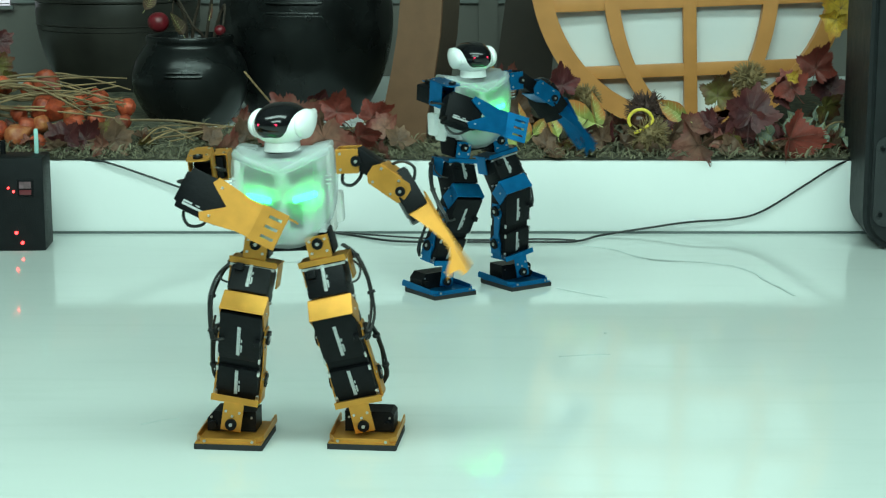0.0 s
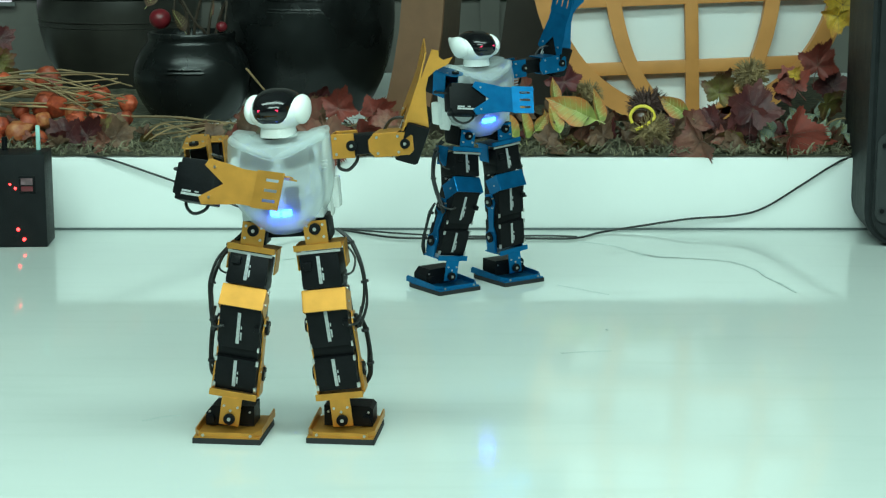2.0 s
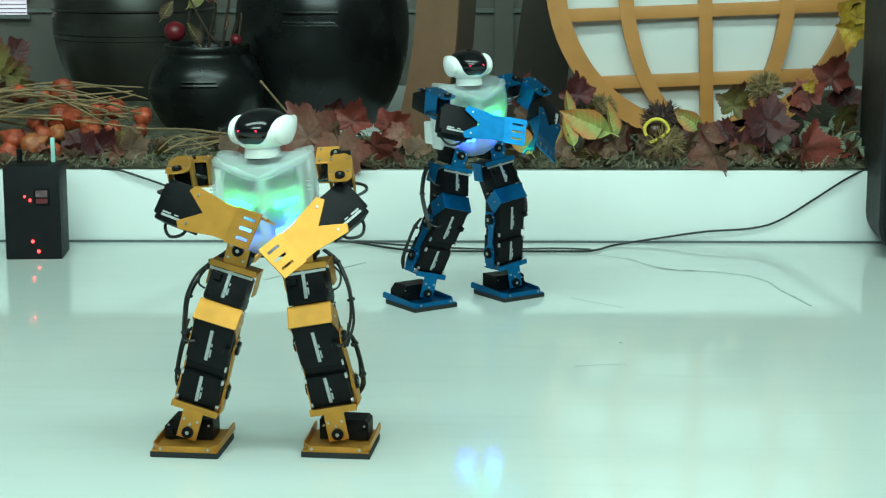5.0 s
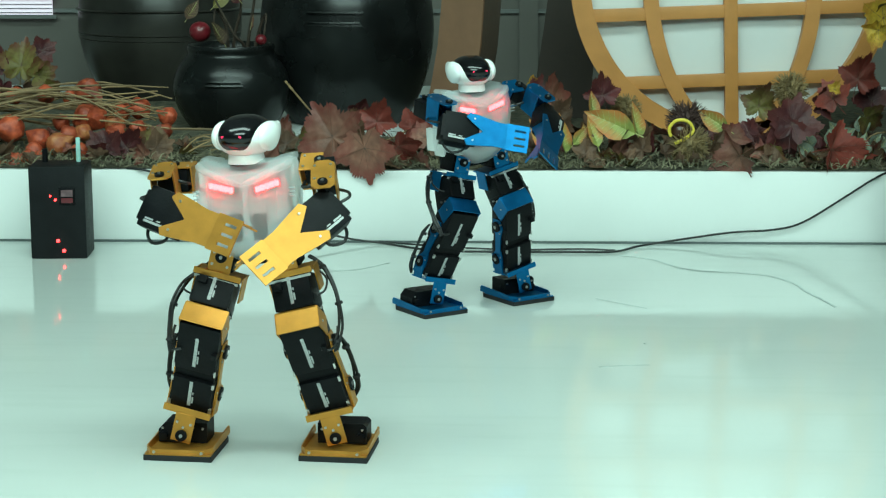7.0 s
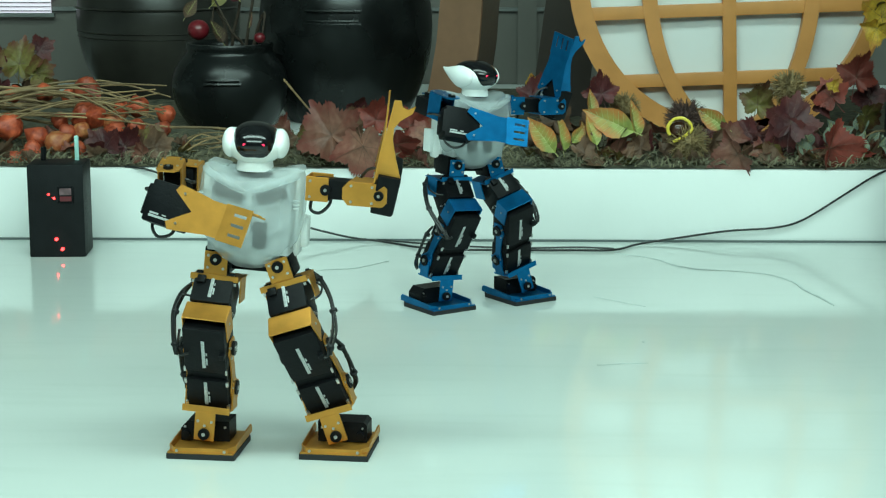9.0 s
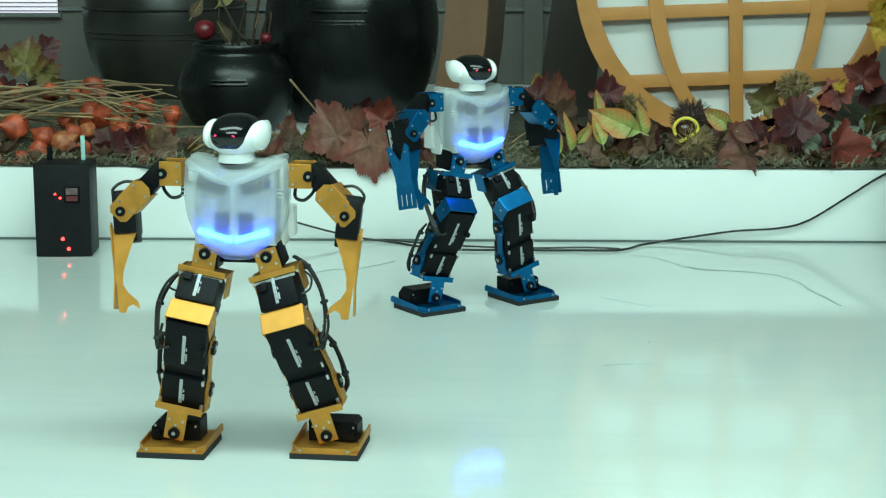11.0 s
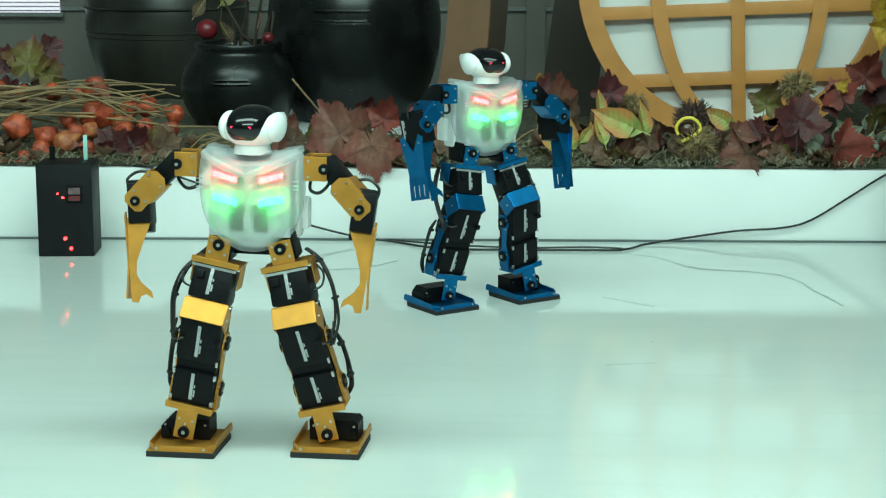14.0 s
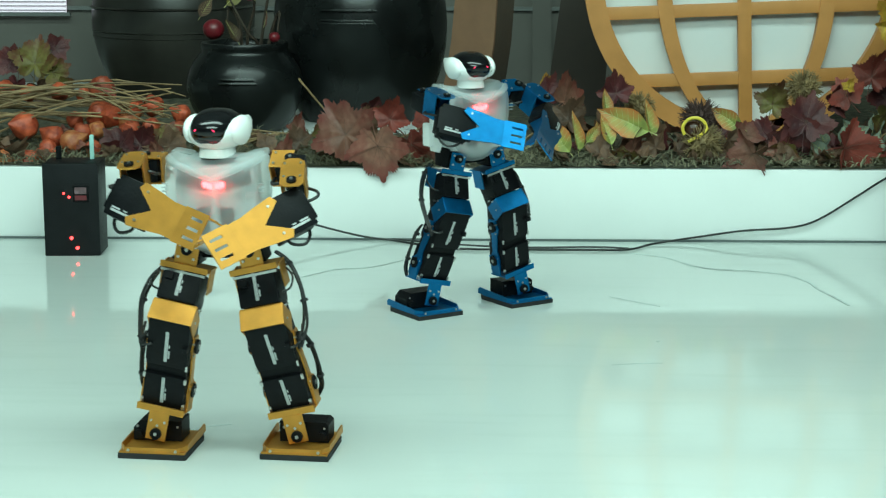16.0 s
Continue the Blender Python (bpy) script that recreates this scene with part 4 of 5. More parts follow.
# the leaves that stand out, facing the stage
for material, at, size, rx, ry, rz in (
        (RUSSET, (-0.279, 3.395, 0.199), 0.074, 80, 8, -30), (RUSSET, (-0.219, 3.38, 0.18), 0.068, 84, -6, 172), (REDLEAF, (-0.159, 3.425, 0.177), 0.05, 70, 0, 150), (REDLEAF, (-0.201, 3.47, 0.218), 0.042, 75, 0, 20),
        (BROWN, (-0.312, 3.43, 0.158), 0.03, 60, 0, 200), (OLIVE, (-0.334, 3.46, 0.188), 0.026, 60, 0, 60), (BROWN, (-0.371, 3.45, 0.177), 0.03, 60, 10, -20), (BROWN, (-0.436, 3.45, 0.172), 0.028, 50, -10, 40),
        (RUSSET, (-0.402, 3.44, 0.167), 0.024, 50, 0, 100), (BROWN, (-0.257, 3.5, 0.2), 0.045, 70, 0, 40), (MAROON, (-0.717, 3.47, 0.162), 0.048, 70, 10, -40), (MAROON, (-0.68, 3.48, 0.165), 0.042, 65, -15, 40),
        (MAROON, (-0.737, 3.45, 0.158), 0.034, 55, 0, 120), (BROWN, (-0.62, 3.46, 0.168), 0.04, 55, 0, 70), (OLIVE, (-0.629, 3.49, 0.177), 0.034, 70, 0, 20), (RUSSET, (-0.64, 3.44, 0.158), 0.03, 50, 0, -70),
        (OLIVE, (-0.936, 3.72, 0.3), 0.058, 78, 0, 10), (OLIVE, (-0.899, 3.71, 0.282), 0.042, 75, 20, 70), (MAROON, (-0.898, 3.74, 0.328), 0.034, 70, 0, 60), (MAROON, (-0.982, 3.72, 0.304), 0.04, 75, 0, -60),
        (BROWN, (-0.929, 3.72, 0.25), 0.04, 70, 0, 160), (MAROON, (-0.969, 3.7, 0.258), 0.036, 70, 0, 200), (OLIVE, (-0.877, 3.7, 0.258), 0.03, 70, 0, 140), (MAROON, (0.228, 3.52, 0.263), 0.042, 74, 10, -10),
        (MAROON, (0.575, 3.43, 0.219), 0.06, 80, 0, 14), (MAROON, (0.562, 3.44, 0.209), 0.046, 72, -15, 150), (REDLEAF, (0.645, 3.405, 0.176), 0.064, 52, 6, 100), (RUSSET, (0.474, 3.395, 0.166), 0.056, 50, -8, -120),
        (OLIVE, (0.522, 3.5, 0.245), 0.044, 76, 0, 20), (REDLEAF, (0.667, 3.52, 0.258), 0.042, 72, 0, -30), (YELLOW, (0.663, 3.5, 0.277), 0.017, 60, 0, 30), (REDLEAF, (0.715, 3.54, 0.293), 0.048, 76, 0, 20),
        (MAROON, (0.646, 3.53, 0.248), 0.036, 70, 0, 80), (MAROON, (0.748, 3.56, 0.249), 0.045, 70, 0, -10), (OLIVE, (0.733, 3.52, 0.222), 0.04, 60, 0, 120), (RUSSET, (0.135, 3.62, 0.238), 0.062, 38, 0, 70),
        (MAROON, (0.099, 3.62, 0.245), 0.04, 45, 0, 20), (YELLOW, (0.098, 3.68, 0.263), 0.026, 50, 0, 70), (RUSSET, (0.257, 3.45, 0.162), 0.048, 34, 0, 80), (BROWN, (0.299, 3.45, 0.169), 0.036, 40, 0, -40),
        (RUSSET, (0.472, 3.47, 0.19), 0.036, 50, 0, 30), (BROWN, (0.437, 3.46, 0.181), 0.034, 50, 0, 120), (MAROON, (0.503, 3.48, 0.197), 0.032, 60, 0, -60), (BROWN, (0.193, 3.44, 0.159), 0.032, 40, 0, 20),
        (OLIVE, (0.249, 3.5, 0.223), 0.026, 70, 0, 90), (BROWN, (0.14, 3.56, 0.206), 0.045, 60, 0, 30), (BROWN, (0.341, 3.44, 0.162), 0.024, 40, 0, 60), (OLIVE, (0.542, 3.45, 0.169), 0.034, 50, 0, 200),
        (YELLOW, (0.775, 3.62, 0.403), 0.055, 80, 0, 20), (OLIVE, (0.792, 3.64, 0.418), 0.060, 75, 10, 150), (YELLOW, (0.763, 3.6, 0.383), 0.035, 75, 0, 200),
        (REDLEAF, (-0.136, 3.49, 0.205), 0.042, 70, 0, 60), (RUSSET, (-0.11, 3.47, 0.188), 0.036, 60, 0, -30), (MAROON, (-0.244, 3.55, 0.221), 0.040, 70, 0, 100), (BROWN, (-0.083, 3.45, 0.167), 0.034, 50, 0, 20)):
    leaf(material, at, size, rx, rz, ry)
for at, size, rx, ry, rz in (((0.133, 3.44, 0.167), 0.086, 72, 8, -37), ((0.153, 3.46, 0.167), 0.078, 75, 55, 3), ((0.277, 3.45, 0.203), 0.108, 70, 6, -67), ((0.21, 3.5, 0.228), 0.052, 75, 30, 0),
        ((0.292, 3.47, 0.194), 0.072, 78, 45, -5), ((0.214, 3.45, 0.179), 0.062, 70, 30, -12), ((0.458, 3.48, 0.206), 0.074, 65, 0, -58), ((0.172, 3.45, 0.181), 0.048, 60, 0, 40),
        ((0.196, 3.46, 0.184), 0.05, 60, -40, -40)):
    leaf(GREENLEAF, at, size, rx, rz, ry, True)
# soft grey-green leaves at the end of the bed
for k in range(26):
    ob = new("oval_leaf", grey_ovals[k % 3])
    size = rng.uniform(0.030, 0.055)
    ob.matrix_world = pose(rng.uniform(0.60, 0.84), rng.uniform(3.43, 3.56), RISER_Z + rng.uniform(0.012, 0.060), rng.uniform(20, 75), rng.uniform(-60, 60), rng.uniform(-40, 40)) @ Matrix.Diagonal((size, size, size, 1))
    tagged(ob, "soft grey-green oval leaf in the autumn display", "leaf", "leaves along the riser")
# the rest, strewn over the moss
for k in range(150):
    x = rng.choice((rng.uniform(-1.15, -0.10), rng.uniform(0.08, 0.95), rng.uniform(0.08, 0.95)))
    if -0.70 < x < -0.30 and k % 3:
        x += 0.9
    y = 3.412 + 0.26 * rng.random() ** 1.5
    material = rng.choice((BROWN, BROWN, RUSSET, MAROON, OLIVE, BROWN))
    z = RISER_Z + 0.008 + 0.08 * (y - 3.42) + rng.uniform(0, 0.014)
    leaf(material, (x, y, z), rng.uniform(0.016, 0.036), rng.uniform(5, 50), rng.uniform(-35, 35), rng.uniform(0, 360))


def husk_mesh(material, seed):
    r, bm, rings = random.Random(seed), B(), []
    prof = [(0.15, -0.95), (0.62, -0.80), (0.95, -0.35), (1.0, 0.05), (0.78, 0.50), (0.42, 0.92), (0.05, 1.35)]
    for rr, z in prof:
        rings.append([bm.verts.new((rr * (1 + 0.13 * abs(math.cos(2.5 * q)) + r.uniform(-0.06, 0.06)) * math.cos(q), rr * (1 + 0.13 * abs(math.cos(2.5 * q)) + r.uniform(-0.06, 0.06)) * math.sin(q), z)) for q in [2 * math.pi * k / 20 for k in range(20)]])
    for a, b in zip(rings, rings[1:]):
        for k in range(20):
            bm.faces.new((a[k], a[(k + 1) % 20], b[(k + 1) % 20], b[k]))
    bm.faces.new(rings[0][::-1]), bm.faces.new(rings[-1])
    return to_mesh("lantern_fruit", bm, material, True)


husks = [husk_mesh(HUSK, 1), husk_mesh(HUSK, 2), husk_mesh(HUSK_PALE, 3)]
for at, r, kind in (((-0.783, 3.64, 0.254), 0.0264, 0), ((-0.874, 3.66, 0.248), 0.0181, 0), ((-0.935, 3.66, 0.245), 0.0169, 0), ((-0.917, 3.54, 0.194), 0.0257, 0), ((-0.857, 3.52, 0.176), 0.0209, 0),
                    ((-0.817, 3.51, 0.167), 0.0232, 2), ((-0.775, 3.58, 0.212), 0.0272, 0), ((-0.752, 3.56, 0.212), 0.0211, 0), ((-0.719, 3.57, 0.201), 0.0212, 2), ((-0.712, 3.56, 0.187), 0.0188, 0),
                    ((-0.71, 3.6, 0.222), 0.0178, 0), ((-0.675, 3.6, 0.227), 0.0202, 0), ((-0.671, 3.55, 0.192), 0.0176, 0), ((-0.617, 3.58, 0.214), 0.0177, 0), ((-0.617, 3.55, 0.19), 0.0141, 0),
                    ((-0.776, 3.54, 0.187), 0.0164, 2), ((-0.932, 3.46, 0.139), 0.0228, 2), ((-0.891, 3.46, 0.137), 0.0206, 0), ((-0.867, 3.47, 0.147), 0.0149, 0), ((-0.823, 3.57, 0.203), 0.0165, 0),
                    ((-0.772, 3.49, 0.157), 0.0161, 0), ((-0.72, 3.55, 0.182), 0.0176, 0), ((-0.802, 3.53, 0.183), 0.0175, 0), ((-0.979, 3.64, 0.253), 0.0192, 0), ((-0.992, 3.54, 0.186), 0.0234, 0),
                    ((-0.981, 3.47, 0.141), 0.0206, 2), ((-1.052, 3.58, 0.215), 0.0236, 0), ((-0.86, 3.49, 0.158), 0.0161, 0), ((-0.823, 3.66, 0.24), 0.0157, 0)):
    ob = new("lantern_fruit", husks[kind or rng.randrange(2)])
    ob.matrix_world = pose(*at, rng.uniform(50, 130), rng.uniform(-40, 40), rng.uniform(0, 360)) @ Matrix.Diagonal((r, r, r * 1.05, 1))
    tagged(ob, "orange papery lantern fruit on dried stems", "dried fruit", "orange lantern fruits in the display")


def twig(points, r0, r1):
    thing("twig", tube(B(), points, (r0, r1), 6, 4), STEM, "dry straw-coloured twig lying on the display", "twig", "dry twigs along the riser")


twig([(-1.042, 3.580, 0.159), (-0.800, 3.560, 0.178), (-0.697, 3.550, 0.191), (-0.538, 3.540, 0.194), (-0.461, 3.530, 0.188), (-0.389, 3.520, 0.182)], 0.0035, 0.0022)
twig([(-0.415, 3.860, 0.255), (-0.380, 3.800, 0.226), (-0.339, 3.720, 0.196)], 0.0026, 0.0018)
twig([(-0.555, 3.500, 0.164), (-0.489, 3.490, 0.173), (-0.414, 3.500, 0.186)], 0.002, 0.003)
for k in range(26):
    y = rng.uniform(3.54, 3.70)
    za, zb, zc = (RISER_Z + rng.uniform(0.045, 0.135) for _ in range(3))
    xa, xc = rng.uniform(-1.15, -0.95), rng.uniform(-0.72, -0.60)
    twig([(xa, y, za), ((xa * 2 + xc) / 3, y + rng.uniform(-0.02, 0.02), (za + zb) / 2 + 0.01), ((xa + 2 * xc) / 3, y, zb), (xc, y - 0.02, zc)], rng.uniform(0.0022, 0.0038), 0.0015)
for k in range(14):
    x, y = rng.uniform(-0.6, 0.9), rng.uniform(3.44, 3.6)
    a = rng.uniform(-0.5, 0.5)
    twig([(x, y, RISER_Z + 0.025), (x + 0.04, y + 0.03 * a, RISER_Z + rng.uniform(0.03, 0.06)), (x + 0.10, y + 0.08 * a, RISER_Z + rng.uniform(0.025, 0.08))], 0.0018, 0.001)

# branch with berries and dry leaves standing in the small jar
sprig = base("berry_branch", pose(-0.535, 3.965, RISER_Z + 0.135), "dry berry branch with withered leaves in the small jar", "branch")
for pts in ([(0.01, 0, -0.12), (0.0, -0.01, 0.05), (0.02, -0.03, 0.14), (0.005, -0.04, 0.24)], [(0.0, 0.01, -0.12), (0.03, 0, 0.06), (0.05, -0.02, 0.18), (0.045, -0.02, 0.3)], [(-0.02, 0, -0.12), (-0.01, -0.03, 0.07), (-0.03, -0.05, 0.13), (-0.035, -0.055, 0.10)],
            [(0.02, 0, -0.1), (0.05, -0.02, 0.06), (0.075, -0.05, 0.12), (0.07, -0.06, 0.07)], [(0.02, 0, -0.1), (0.03, -0.05, 0.04), (0.01, -0.08, 0.08), (-0.03, -0.09, 0.16)]):
    part("stem", tube(B(), pts, (0.005, 0.0018), 6, 5), BRANCH, sprig, "thin dark stem")
for at, r in (((-0.062, -0.075, 0.085), 0.023), ((0.066, -0.07, 0.068), 0.012)):
    b = B()
    ball(b, (r, r, r * 0.92), at, 20, 14)
    part("berry", b, BERRY, sprig, "shiny dark red berry")
for k, (at, size, m) in enumerate((((-0.085, -0.09, 0.115), 0.05, BROWN), ((-0.012, -0.09, 0.065), 0.055, BROWN), ((0.045, -0.07, 0.095), 0.035, RUSSET), ((-0.03, -0.07, 0.14), 0.06, OLIVE), ((0.02, -0.06, 0.15), 0.05, MAROON))):
    ob = new("withered_leaf", oval_mesh(size, m, 40 + k))
    ob.parent = sprig
    ob.matrix_local = pose(*at, 60 + 20 * k, 30 * (-1) ** k, 50 * k)


def burr(at, r, spikes, label, seed, material=None):
    q, bm = random.Random(seed), B()
    ball(bm, (r * 0.62, r * 0.62, r * 0.58), (0, 0, 0), 12, 8)
    for k in range(spikes):
        d = Vector((q.gauss(0, 1), q.gauss(0, 1), q.gauss(0, 1))).normalized()
        rod(bm, r * 0.045, r * q.uniform(0.5, 0.75), Matrix.Translation(d * r * 0.8) @ d.to_track_quat("Z", "Y").to_matrix().to_4x4() @ pose(0, 0, 0, q.uniform(-30, 30), q.uniform(-30, 30)), 4, 0.0003)
    return thing("chestnut_burr", bm, material or BURR, label, "chestnut", "chestnut burrs in the display", at=Matrix.Translation(at))


burr((0.58, 3.5, 0.277), 0.034, 340, "frilly pale brown chestnut burr", 1)
burr((0.388, 3.45, 0.177), 0.038, 380, "spiky dry chestnut burr beside a nut", 2)
burr((0.39, 3.52, 0.214), 0.040, 340, "spiky dark chestnut burr around a nut", 3, BURR_DARK)
burr((0.276, 3.56, 0.232), 0.030, 260, "spiky dry brown chestnut burr", 4)
nut = base("open_chestnut", pose(*(0.37, 3.455, 0.203)), "brown chestnut with a curl of yellow rind", "chestnut")
b = B()
ball(b, (0.019, 0.015, 0.017), (0, 0, 0), 18, 12)
part("kernel", b, NUT, nut, "shiny brown nut")
part("rind", tube(B(), [(0.022 * math.cos(radians(a)), -0.016, 0.020 * math.sin(radians(a)) + 0.004) for a in (215, 190, 160, 120, 80, 45, 15, -10)] + [(0.006, -0.020, -0.012), (-0.012, -0.020, -0.020)], 0.0032, 8, 4), LEMON, nut, "bright yellow curled rind")

# moss bed and hay under the leaves
bm, nx, ny = B(), 150, 22
grid = []
for j in range(ny + 1):
    row = []
    for i in range(nx + 1):
        x = -1.35 + 2.7 * i / nx
        y = RISER_Y + 0.010 + (0.46 + 0.80 * max(0, min(1, (-0.52 - x) / 0.15)) + 0.95 * max(0, min(1, (x + 0.15) / 0.1))) * j / ny
        f = min(1, j / 3) * min(1, (ny - j) / 4)
        z = RISER_Z + f * (0.003 + 0.010 * (0.5 + noise.noise(Vector((x * 9, y * 9, 1)))) + 0.004 * noise.noise(Vector((x * 40, y * 40, 5))) + 0.004 * (j / ny))
        row.append(bm.verts.new((x, y + 0.008 * noise.noise(Vector((x * 30, y, 3))), max(z, RISER_Z + 0.001))))
    grid.append(row)
for a, b in zip(grid, grid[1:]):
    for i in range(nx):
        bm.faces.new((a[i], a[i + 1], b[i + 1], b[i]))
thing("moss_bed", bm, MOSS, "low bed of dry grey-green moss on the riser", "moss", kind="stuff")
verts, faces = [], []
for k in range(8000):
    x, y = rng.uniform(-1.3, 1.3), RISER_Y + 0.006 + 0.30 * rng.random() ** 1.6
    z = RISER_Z + 0.001 + 0.05 * (y - RISER_Y) + rng.uniform(0, 0.009)
    q, lift, long, w = rng.uniform(0, 6.28), rng.uniform(-0.1, 0.8), rng.uniform(0.010, 0.034), rng.uniform(0.0006, 0.0016)
    d = Vector((math.cos(q), math.sin(q) * 0.6, lift)) * long
    o = Vector((-math.sin(q), math.cos(q), 0.6)).normalized() * w
    p = Vector((x, y, z))
    n = len(verts)
    bow = Vector((0, 0, long * 0.2))
    verts += [p - o, p + o, p + d * 0.5 + bow + o, p + d * 0.5 + bow - o, p + d]
    faces += [(n, n + 1, n + 2, n + 3), (n + 3, n + 2, n + 4)]
me = bpy.data.meshes.new("hay")
me.from_pydata([v[:] for v in verts], [], faces)
me.materials.append(HAY)
tagged(new("hay", me), "tangled dry hay and moss strands on the riser", "hay", kind="stuff")

# ---- the hall behind: panel joints and bright high windows ----
SEAM = mat("panel_joint", (0.14, 0.15, 0.145), 0.5, 0, 0.1, 8)
for z in (0.335,):
    thing("panel_joint", cube(B(), (11.6, 0.012, 0.010), (0, 4.944, z)), SEAM, "pale horizontal joint of the back wall", "trim", "joints of the back wall", "structure")
for x, w in ((-1.9, 0.05), (0.12, 0.05), (0.29, 0.11), (2.2, 0.05)):
    thing("panel_post", cube(B(), (w, 0.02, 2.9), (x, 4.94, 1.5)), WALLGREY, "grey upright joint cover of the back wall", "trim", "uprights of the back wall", "structure")
DAY = glow("bright_window", (0.90, 0.84, 0.96), 0.5)
for x, z, w, h in ((-1.284, 0.345, 0.269, 0.042),):
    win = base("window_1", pose(x, 4.93, z), "small bright daylit window in the back wall", "window")
    win["kind"] = "structure"
    part("pane", cube(B(), (w, 0.006, h), (0, 0, 0)), DAY, win, "bright pane")
    for k in range(int(h / 0.011)):
        part("blind_slat", cube(B(), (w, 0.004, 0.0022), (0, -0.005, -h / 2 + 0.011 * (k + 0.6))), SEAM, win, "thin pale blind slat")
    for k in (-1, 1):
        part("window_frame", cube(B(), (w + 0.02, 0.014, 0.010), (0, -0.004, k * (h / 2 + 0.004))), SEAM, win, "pale frame")

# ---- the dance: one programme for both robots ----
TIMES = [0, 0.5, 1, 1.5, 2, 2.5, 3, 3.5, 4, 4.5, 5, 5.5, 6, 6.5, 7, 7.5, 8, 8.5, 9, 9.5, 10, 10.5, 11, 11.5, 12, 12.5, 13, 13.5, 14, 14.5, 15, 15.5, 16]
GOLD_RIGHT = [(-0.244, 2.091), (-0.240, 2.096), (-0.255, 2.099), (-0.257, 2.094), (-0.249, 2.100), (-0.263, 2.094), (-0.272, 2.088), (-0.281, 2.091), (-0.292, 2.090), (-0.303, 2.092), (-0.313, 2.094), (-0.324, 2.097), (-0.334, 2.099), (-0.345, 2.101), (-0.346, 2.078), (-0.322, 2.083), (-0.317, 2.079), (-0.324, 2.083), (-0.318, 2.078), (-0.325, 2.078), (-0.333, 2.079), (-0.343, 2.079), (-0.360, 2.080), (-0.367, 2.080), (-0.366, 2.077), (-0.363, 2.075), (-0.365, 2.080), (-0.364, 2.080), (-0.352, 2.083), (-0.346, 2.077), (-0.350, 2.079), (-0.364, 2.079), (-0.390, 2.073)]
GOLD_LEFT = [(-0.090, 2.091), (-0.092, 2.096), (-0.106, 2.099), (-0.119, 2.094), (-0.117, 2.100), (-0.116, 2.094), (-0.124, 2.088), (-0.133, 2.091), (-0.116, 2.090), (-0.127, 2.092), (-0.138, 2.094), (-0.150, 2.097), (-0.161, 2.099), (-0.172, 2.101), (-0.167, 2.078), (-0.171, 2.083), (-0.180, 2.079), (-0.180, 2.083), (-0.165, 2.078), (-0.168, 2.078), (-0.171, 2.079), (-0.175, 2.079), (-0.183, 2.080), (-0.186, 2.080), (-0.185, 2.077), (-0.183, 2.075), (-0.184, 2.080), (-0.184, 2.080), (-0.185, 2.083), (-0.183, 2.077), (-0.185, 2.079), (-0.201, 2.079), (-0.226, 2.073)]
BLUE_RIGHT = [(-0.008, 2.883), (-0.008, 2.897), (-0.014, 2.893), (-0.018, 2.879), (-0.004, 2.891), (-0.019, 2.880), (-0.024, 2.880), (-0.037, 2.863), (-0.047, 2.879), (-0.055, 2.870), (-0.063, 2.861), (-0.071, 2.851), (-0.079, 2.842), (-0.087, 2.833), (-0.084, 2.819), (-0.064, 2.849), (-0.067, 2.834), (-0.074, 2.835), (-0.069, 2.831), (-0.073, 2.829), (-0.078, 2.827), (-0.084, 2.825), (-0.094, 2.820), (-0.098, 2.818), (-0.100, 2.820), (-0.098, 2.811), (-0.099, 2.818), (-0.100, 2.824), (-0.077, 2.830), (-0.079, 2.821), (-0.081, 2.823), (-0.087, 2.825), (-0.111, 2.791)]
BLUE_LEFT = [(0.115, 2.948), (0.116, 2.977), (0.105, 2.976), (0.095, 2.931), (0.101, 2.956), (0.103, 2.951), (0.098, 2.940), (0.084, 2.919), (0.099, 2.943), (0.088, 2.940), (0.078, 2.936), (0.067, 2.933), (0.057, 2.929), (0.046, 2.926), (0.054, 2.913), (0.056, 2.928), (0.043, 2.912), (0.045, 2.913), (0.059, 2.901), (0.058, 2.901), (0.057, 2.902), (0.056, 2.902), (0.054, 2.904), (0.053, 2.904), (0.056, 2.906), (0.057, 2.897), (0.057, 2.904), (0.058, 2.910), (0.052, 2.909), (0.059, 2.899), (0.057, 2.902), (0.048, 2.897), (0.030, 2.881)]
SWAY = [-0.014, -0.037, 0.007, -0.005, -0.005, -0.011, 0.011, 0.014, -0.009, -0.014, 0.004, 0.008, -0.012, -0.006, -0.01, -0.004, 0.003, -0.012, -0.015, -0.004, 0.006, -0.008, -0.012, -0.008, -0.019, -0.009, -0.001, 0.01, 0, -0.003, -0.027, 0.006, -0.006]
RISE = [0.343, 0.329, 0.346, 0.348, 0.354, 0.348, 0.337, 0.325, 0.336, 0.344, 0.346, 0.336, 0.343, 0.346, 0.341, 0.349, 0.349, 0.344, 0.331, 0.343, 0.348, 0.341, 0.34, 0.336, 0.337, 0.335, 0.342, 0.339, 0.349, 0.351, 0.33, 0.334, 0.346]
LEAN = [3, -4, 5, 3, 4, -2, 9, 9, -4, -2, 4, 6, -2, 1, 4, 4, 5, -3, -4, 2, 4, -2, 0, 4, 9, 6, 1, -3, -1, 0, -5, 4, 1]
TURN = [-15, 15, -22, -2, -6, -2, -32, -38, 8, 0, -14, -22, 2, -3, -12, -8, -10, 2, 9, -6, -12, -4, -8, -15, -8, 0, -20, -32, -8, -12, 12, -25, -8]
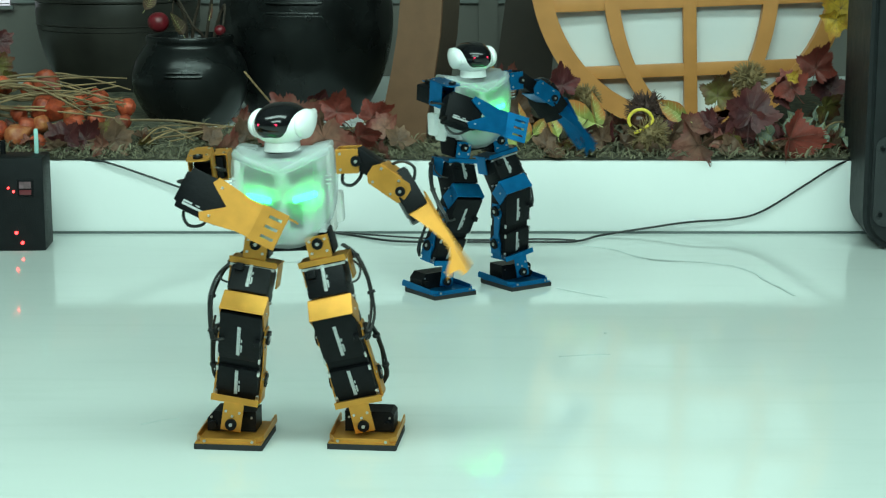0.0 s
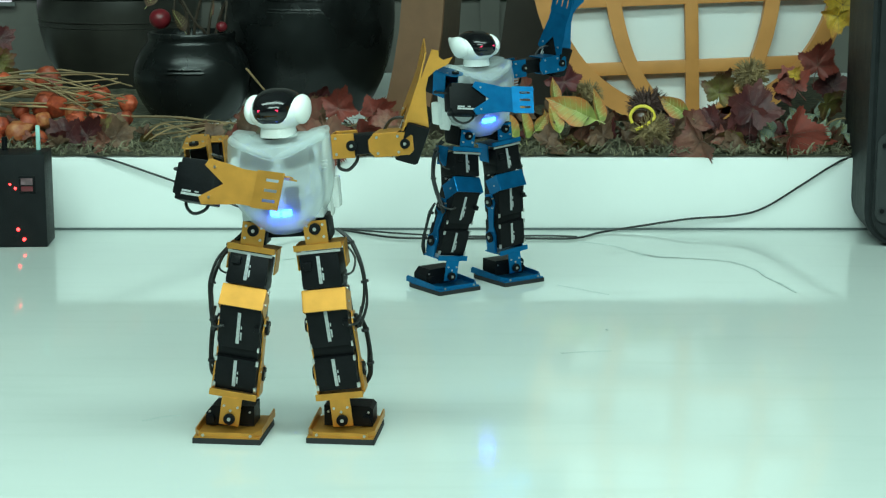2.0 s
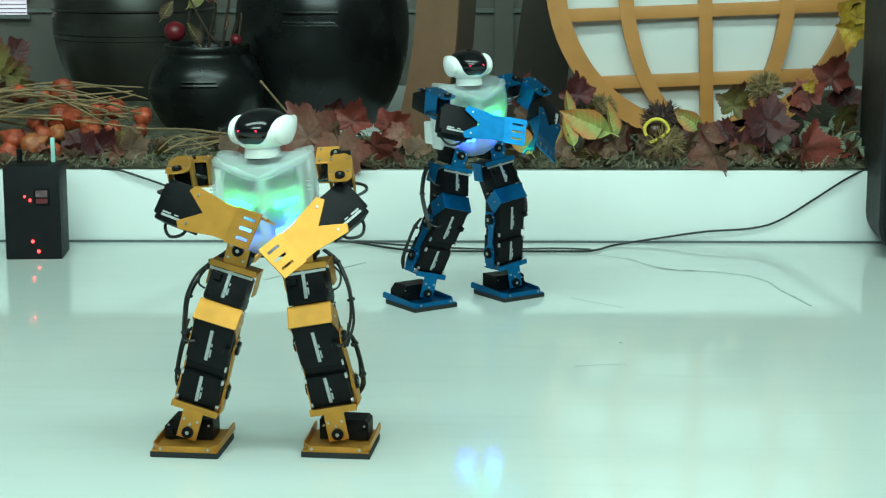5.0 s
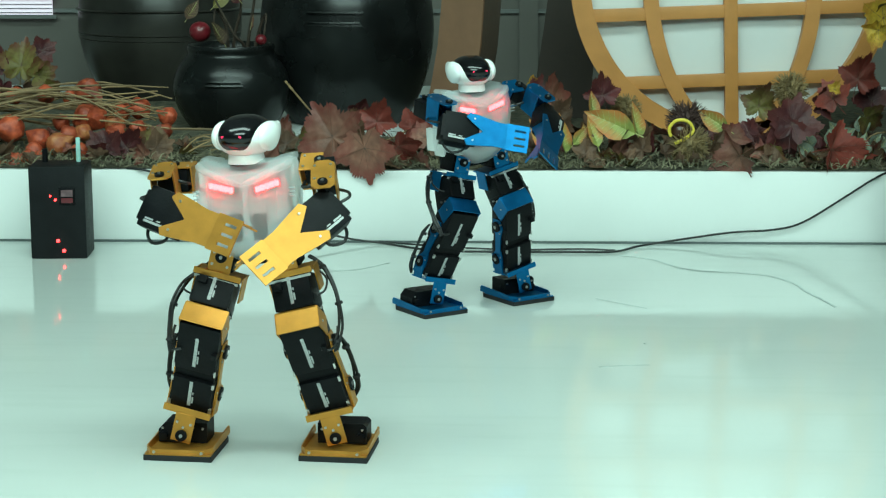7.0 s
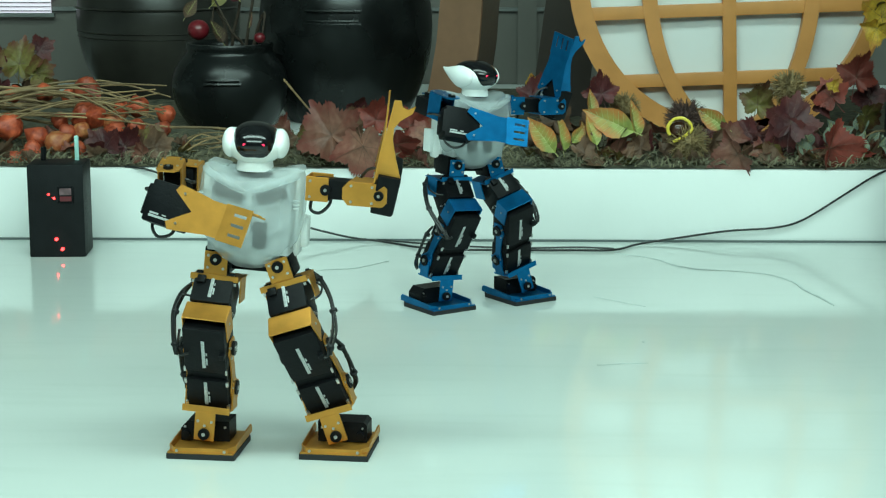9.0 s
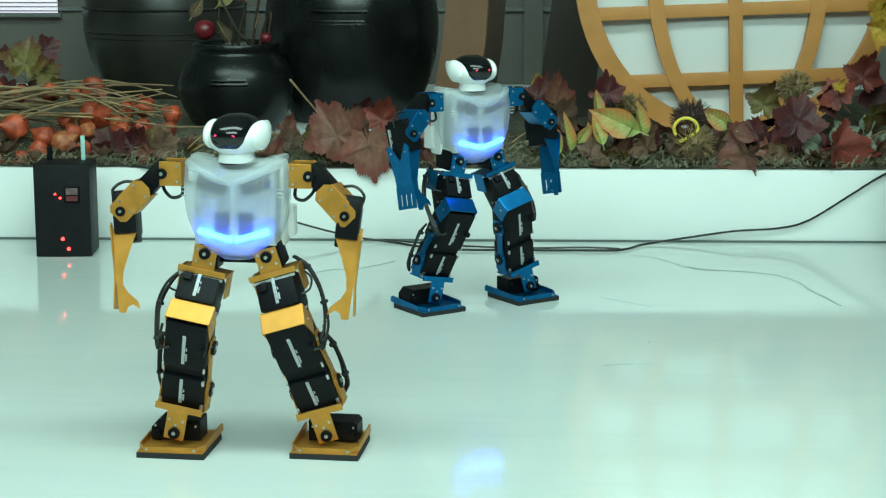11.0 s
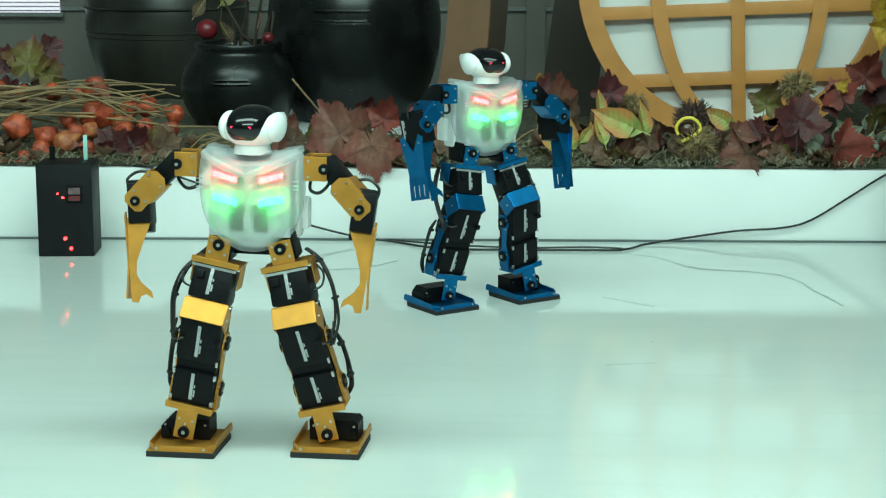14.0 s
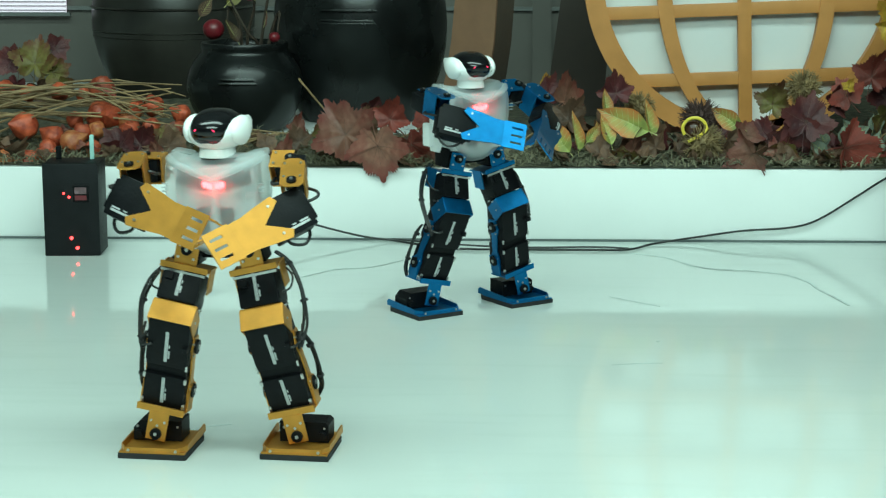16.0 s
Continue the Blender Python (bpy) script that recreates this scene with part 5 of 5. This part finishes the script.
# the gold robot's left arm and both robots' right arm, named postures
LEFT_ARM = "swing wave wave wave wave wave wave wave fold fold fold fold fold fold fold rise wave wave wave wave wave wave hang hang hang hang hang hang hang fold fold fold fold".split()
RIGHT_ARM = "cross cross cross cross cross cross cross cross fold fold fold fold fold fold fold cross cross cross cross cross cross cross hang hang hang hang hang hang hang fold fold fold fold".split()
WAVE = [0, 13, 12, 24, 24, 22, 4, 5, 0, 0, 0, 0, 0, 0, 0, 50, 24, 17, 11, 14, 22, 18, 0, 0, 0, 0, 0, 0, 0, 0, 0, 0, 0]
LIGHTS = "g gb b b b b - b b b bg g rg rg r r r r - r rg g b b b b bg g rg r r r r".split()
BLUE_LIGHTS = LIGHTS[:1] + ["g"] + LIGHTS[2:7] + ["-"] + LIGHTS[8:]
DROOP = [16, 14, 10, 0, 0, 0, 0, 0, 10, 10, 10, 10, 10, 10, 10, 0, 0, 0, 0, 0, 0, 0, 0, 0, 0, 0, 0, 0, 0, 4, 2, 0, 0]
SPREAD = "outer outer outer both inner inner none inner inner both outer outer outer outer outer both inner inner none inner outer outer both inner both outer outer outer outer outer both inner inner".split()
POSTURES = {
    "hang": ((0.68, -0.10, -0.72), (-0.10, -0.20, -0.96)),
    "swing": ((0.80, -0.10, -0.58), (0.49, -0.20, -0.85)),
    "wave": ((1.0, -0.06, 0.02), (0.1, -0.12, 1.0)),
    "rise": ((1.0, -0.06, 0.0), (0.1, -0.12, 1.0)),
    "cross": ((-0.10, -0.96, -0.16), (-0.92, -0.26, -0.14)),
    "fold": ((0.22, -0.86, -0.32), (-0.77, -0.50, -0.37)),
}


def along(origin, d, back):
    """The pose of a limb at origin that runs down its -z along d, with +y towards back."""
    z = -Vector(d).normalized()
    y = Vector(back) - z * Vector(back).dot(z)
    y.normalize()
    x = y.cross(z)
    m = Matrix((x, y, z)).transposed().to_4x4()
    m.translation = origin
    return m


def arm_poses(chest, s, posture, wave, droop):
    d2, d3 = (Vector(v).normalized() for v in POSTURES[posture])
    if posture in ("wave", "rise"):
        d3 = Vector((math.sin(radians(wave)), -0.22, math.cos(radians(wave)))).normalized()
    d2.x, d3.x = d2.x * s, d3.x * s
    if posture == "fold":
        d2 = (Vector((0.12, -0.86, -0.46)) if s > 0 else Vector((0.08, -0.92, -0.22))).normalized()
        d3 += Vector((0.06, -0.18, 0.04)) if s > 0 else Vector((0.08, 0.15, 0.09))
    if posture == "cross" or (posture == "fold" and s > 0):
        d3.z -= math.tan(radians(droop))
    start = Vector((s * 0.061, 0, 0.093))
    ahead = posture in ("cross", "fold")
    shoulder = chest @ Matrix.Translation(start) @ Matrix.Rotation(radians((-84 if s < 0 else -56) if ahead else 0), 4, "X")
    joint = start + Vector((s * 0.029, 0, 0))
    elbow = joint + d2 * 0.060
    wrist = elbow + Vector((0, -0.012, -0.013)) if ahead else elbow
    return shoulder, chest @ along(joint, d2, (0, 0.3, -1) if ahead else (0, 1, 0)), chest @ along(wrist, d3, {"cross": (0, 1, -0.32), "fold": (-0.05 - 0.05 * s, 1, -0.32 + 0.05 * s)}.get(posture, (0.99 * s, 0.14 * s, 0) if posture in ("wave", "rise") else (-0.99 * s, -0.14 * s, 0)))


def dance_pose(i, right, left, yaw, reach, lights):
    """Where each part stands in the robot's own space at the i-th time."""
    mid = (Vector(right) + Vector(left)) / 2
    unturn = Matrix.Rotation(-yaw, 2)
    feet = {-1: unturn @ (Vector(right) - mid), 1: unturn @ (Vector(left) - mid)}
    lean = radians(-LEAN[i])
    chest = Matrix.Translation((SWAY[i], -0.008, RISE[i])) @ Matrix.Rotation(lean, 4, "Y") @ Matrix.Translation((0, 0, -NECK_Z))
    out = {"chest": chest, "head": Matrix.Translation(chest @ Vector((0, 0, NECK_Z + 0.001))) @ Matrix.Rotation(lean * 0.6, 4, "Y") @ Matrix.Rotation(radians(TURN[i]), 4, "Z")}
    for s in (-1, 1):
        hip = chest @ Vector((s * HIP_X, 0.004, 0.0))
        pivot = Vector((feet[s].x, feet[s].y, PIVOT_Z))
        axis = hip - pivot
        roll = math.atan2(axis.x, axis.z)
        pitch = math.atan2(-axis.y, math.hypot(axis.x, axis.z))
        lie = Matrix.Rotation(roll, 4, "Y") @ Matrix.Rotation(pitch, 4, "X")
        leg = Matrix.Translation(pivot) @ lie
        long = axis.length - HIP_DROP - ANKLE_UP
        long = min(long, SHIN_LONG + THIGH_LONG - 0.0005)
        low = math.acos((SHIN_LONG ** 2 + long ** 2 - THIGH_LONG ** 2) / (2 * SHIN_LONG * long))
        high = math.acos((THIGH_LONG ** 2 + long ** 2 - SHIN_LONG ** 2) / (2 * THIGH_LONG * long))
        out["foot", s] = Matrix.Translation((feet[s].x, feet[s].y, 0))
        out["ankle", s] = leg
        out["shin", s] = leg @ Matrix.Translation((0, 0, ANKLE_UP)) @ Matrix.Rotation(low, 4, "X")
        knee = leg @ Matrix.Translation((0, -SHIN_LONG * math.sin(low), ANKLE_UP + SHIN_LONG * math.cos(low)))
        out["thigh", s] = knee @ Matrix.Rotation(-high, 4, "X")
        out["hip", s] = Matrix.Translation(hip) @ lie
        posture = RIGHT_ARM[i] if s < 0 else LEFT_ARM[i]
        out["shoulder", s], out["upper", s], out["fore", s] = arm_poses(chest, s, posture, WAVE[i] * reach, DROOP[i])
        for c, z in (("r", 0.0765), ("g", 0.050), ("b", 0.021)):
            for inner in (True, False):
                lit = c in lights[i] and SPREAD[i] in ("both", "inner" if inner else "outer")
                # a row switched off still glows, moved behind the opaque inner frame
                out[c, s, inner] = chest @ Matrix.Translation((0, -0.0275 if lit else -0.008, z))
    return out


def between(a, b, k):
    q = a.to_quaternion().slerp(b.to_quaternion(), k)
    return Matrix.LocRotScale(a.translation.lerp(b.translation, k), q, None)


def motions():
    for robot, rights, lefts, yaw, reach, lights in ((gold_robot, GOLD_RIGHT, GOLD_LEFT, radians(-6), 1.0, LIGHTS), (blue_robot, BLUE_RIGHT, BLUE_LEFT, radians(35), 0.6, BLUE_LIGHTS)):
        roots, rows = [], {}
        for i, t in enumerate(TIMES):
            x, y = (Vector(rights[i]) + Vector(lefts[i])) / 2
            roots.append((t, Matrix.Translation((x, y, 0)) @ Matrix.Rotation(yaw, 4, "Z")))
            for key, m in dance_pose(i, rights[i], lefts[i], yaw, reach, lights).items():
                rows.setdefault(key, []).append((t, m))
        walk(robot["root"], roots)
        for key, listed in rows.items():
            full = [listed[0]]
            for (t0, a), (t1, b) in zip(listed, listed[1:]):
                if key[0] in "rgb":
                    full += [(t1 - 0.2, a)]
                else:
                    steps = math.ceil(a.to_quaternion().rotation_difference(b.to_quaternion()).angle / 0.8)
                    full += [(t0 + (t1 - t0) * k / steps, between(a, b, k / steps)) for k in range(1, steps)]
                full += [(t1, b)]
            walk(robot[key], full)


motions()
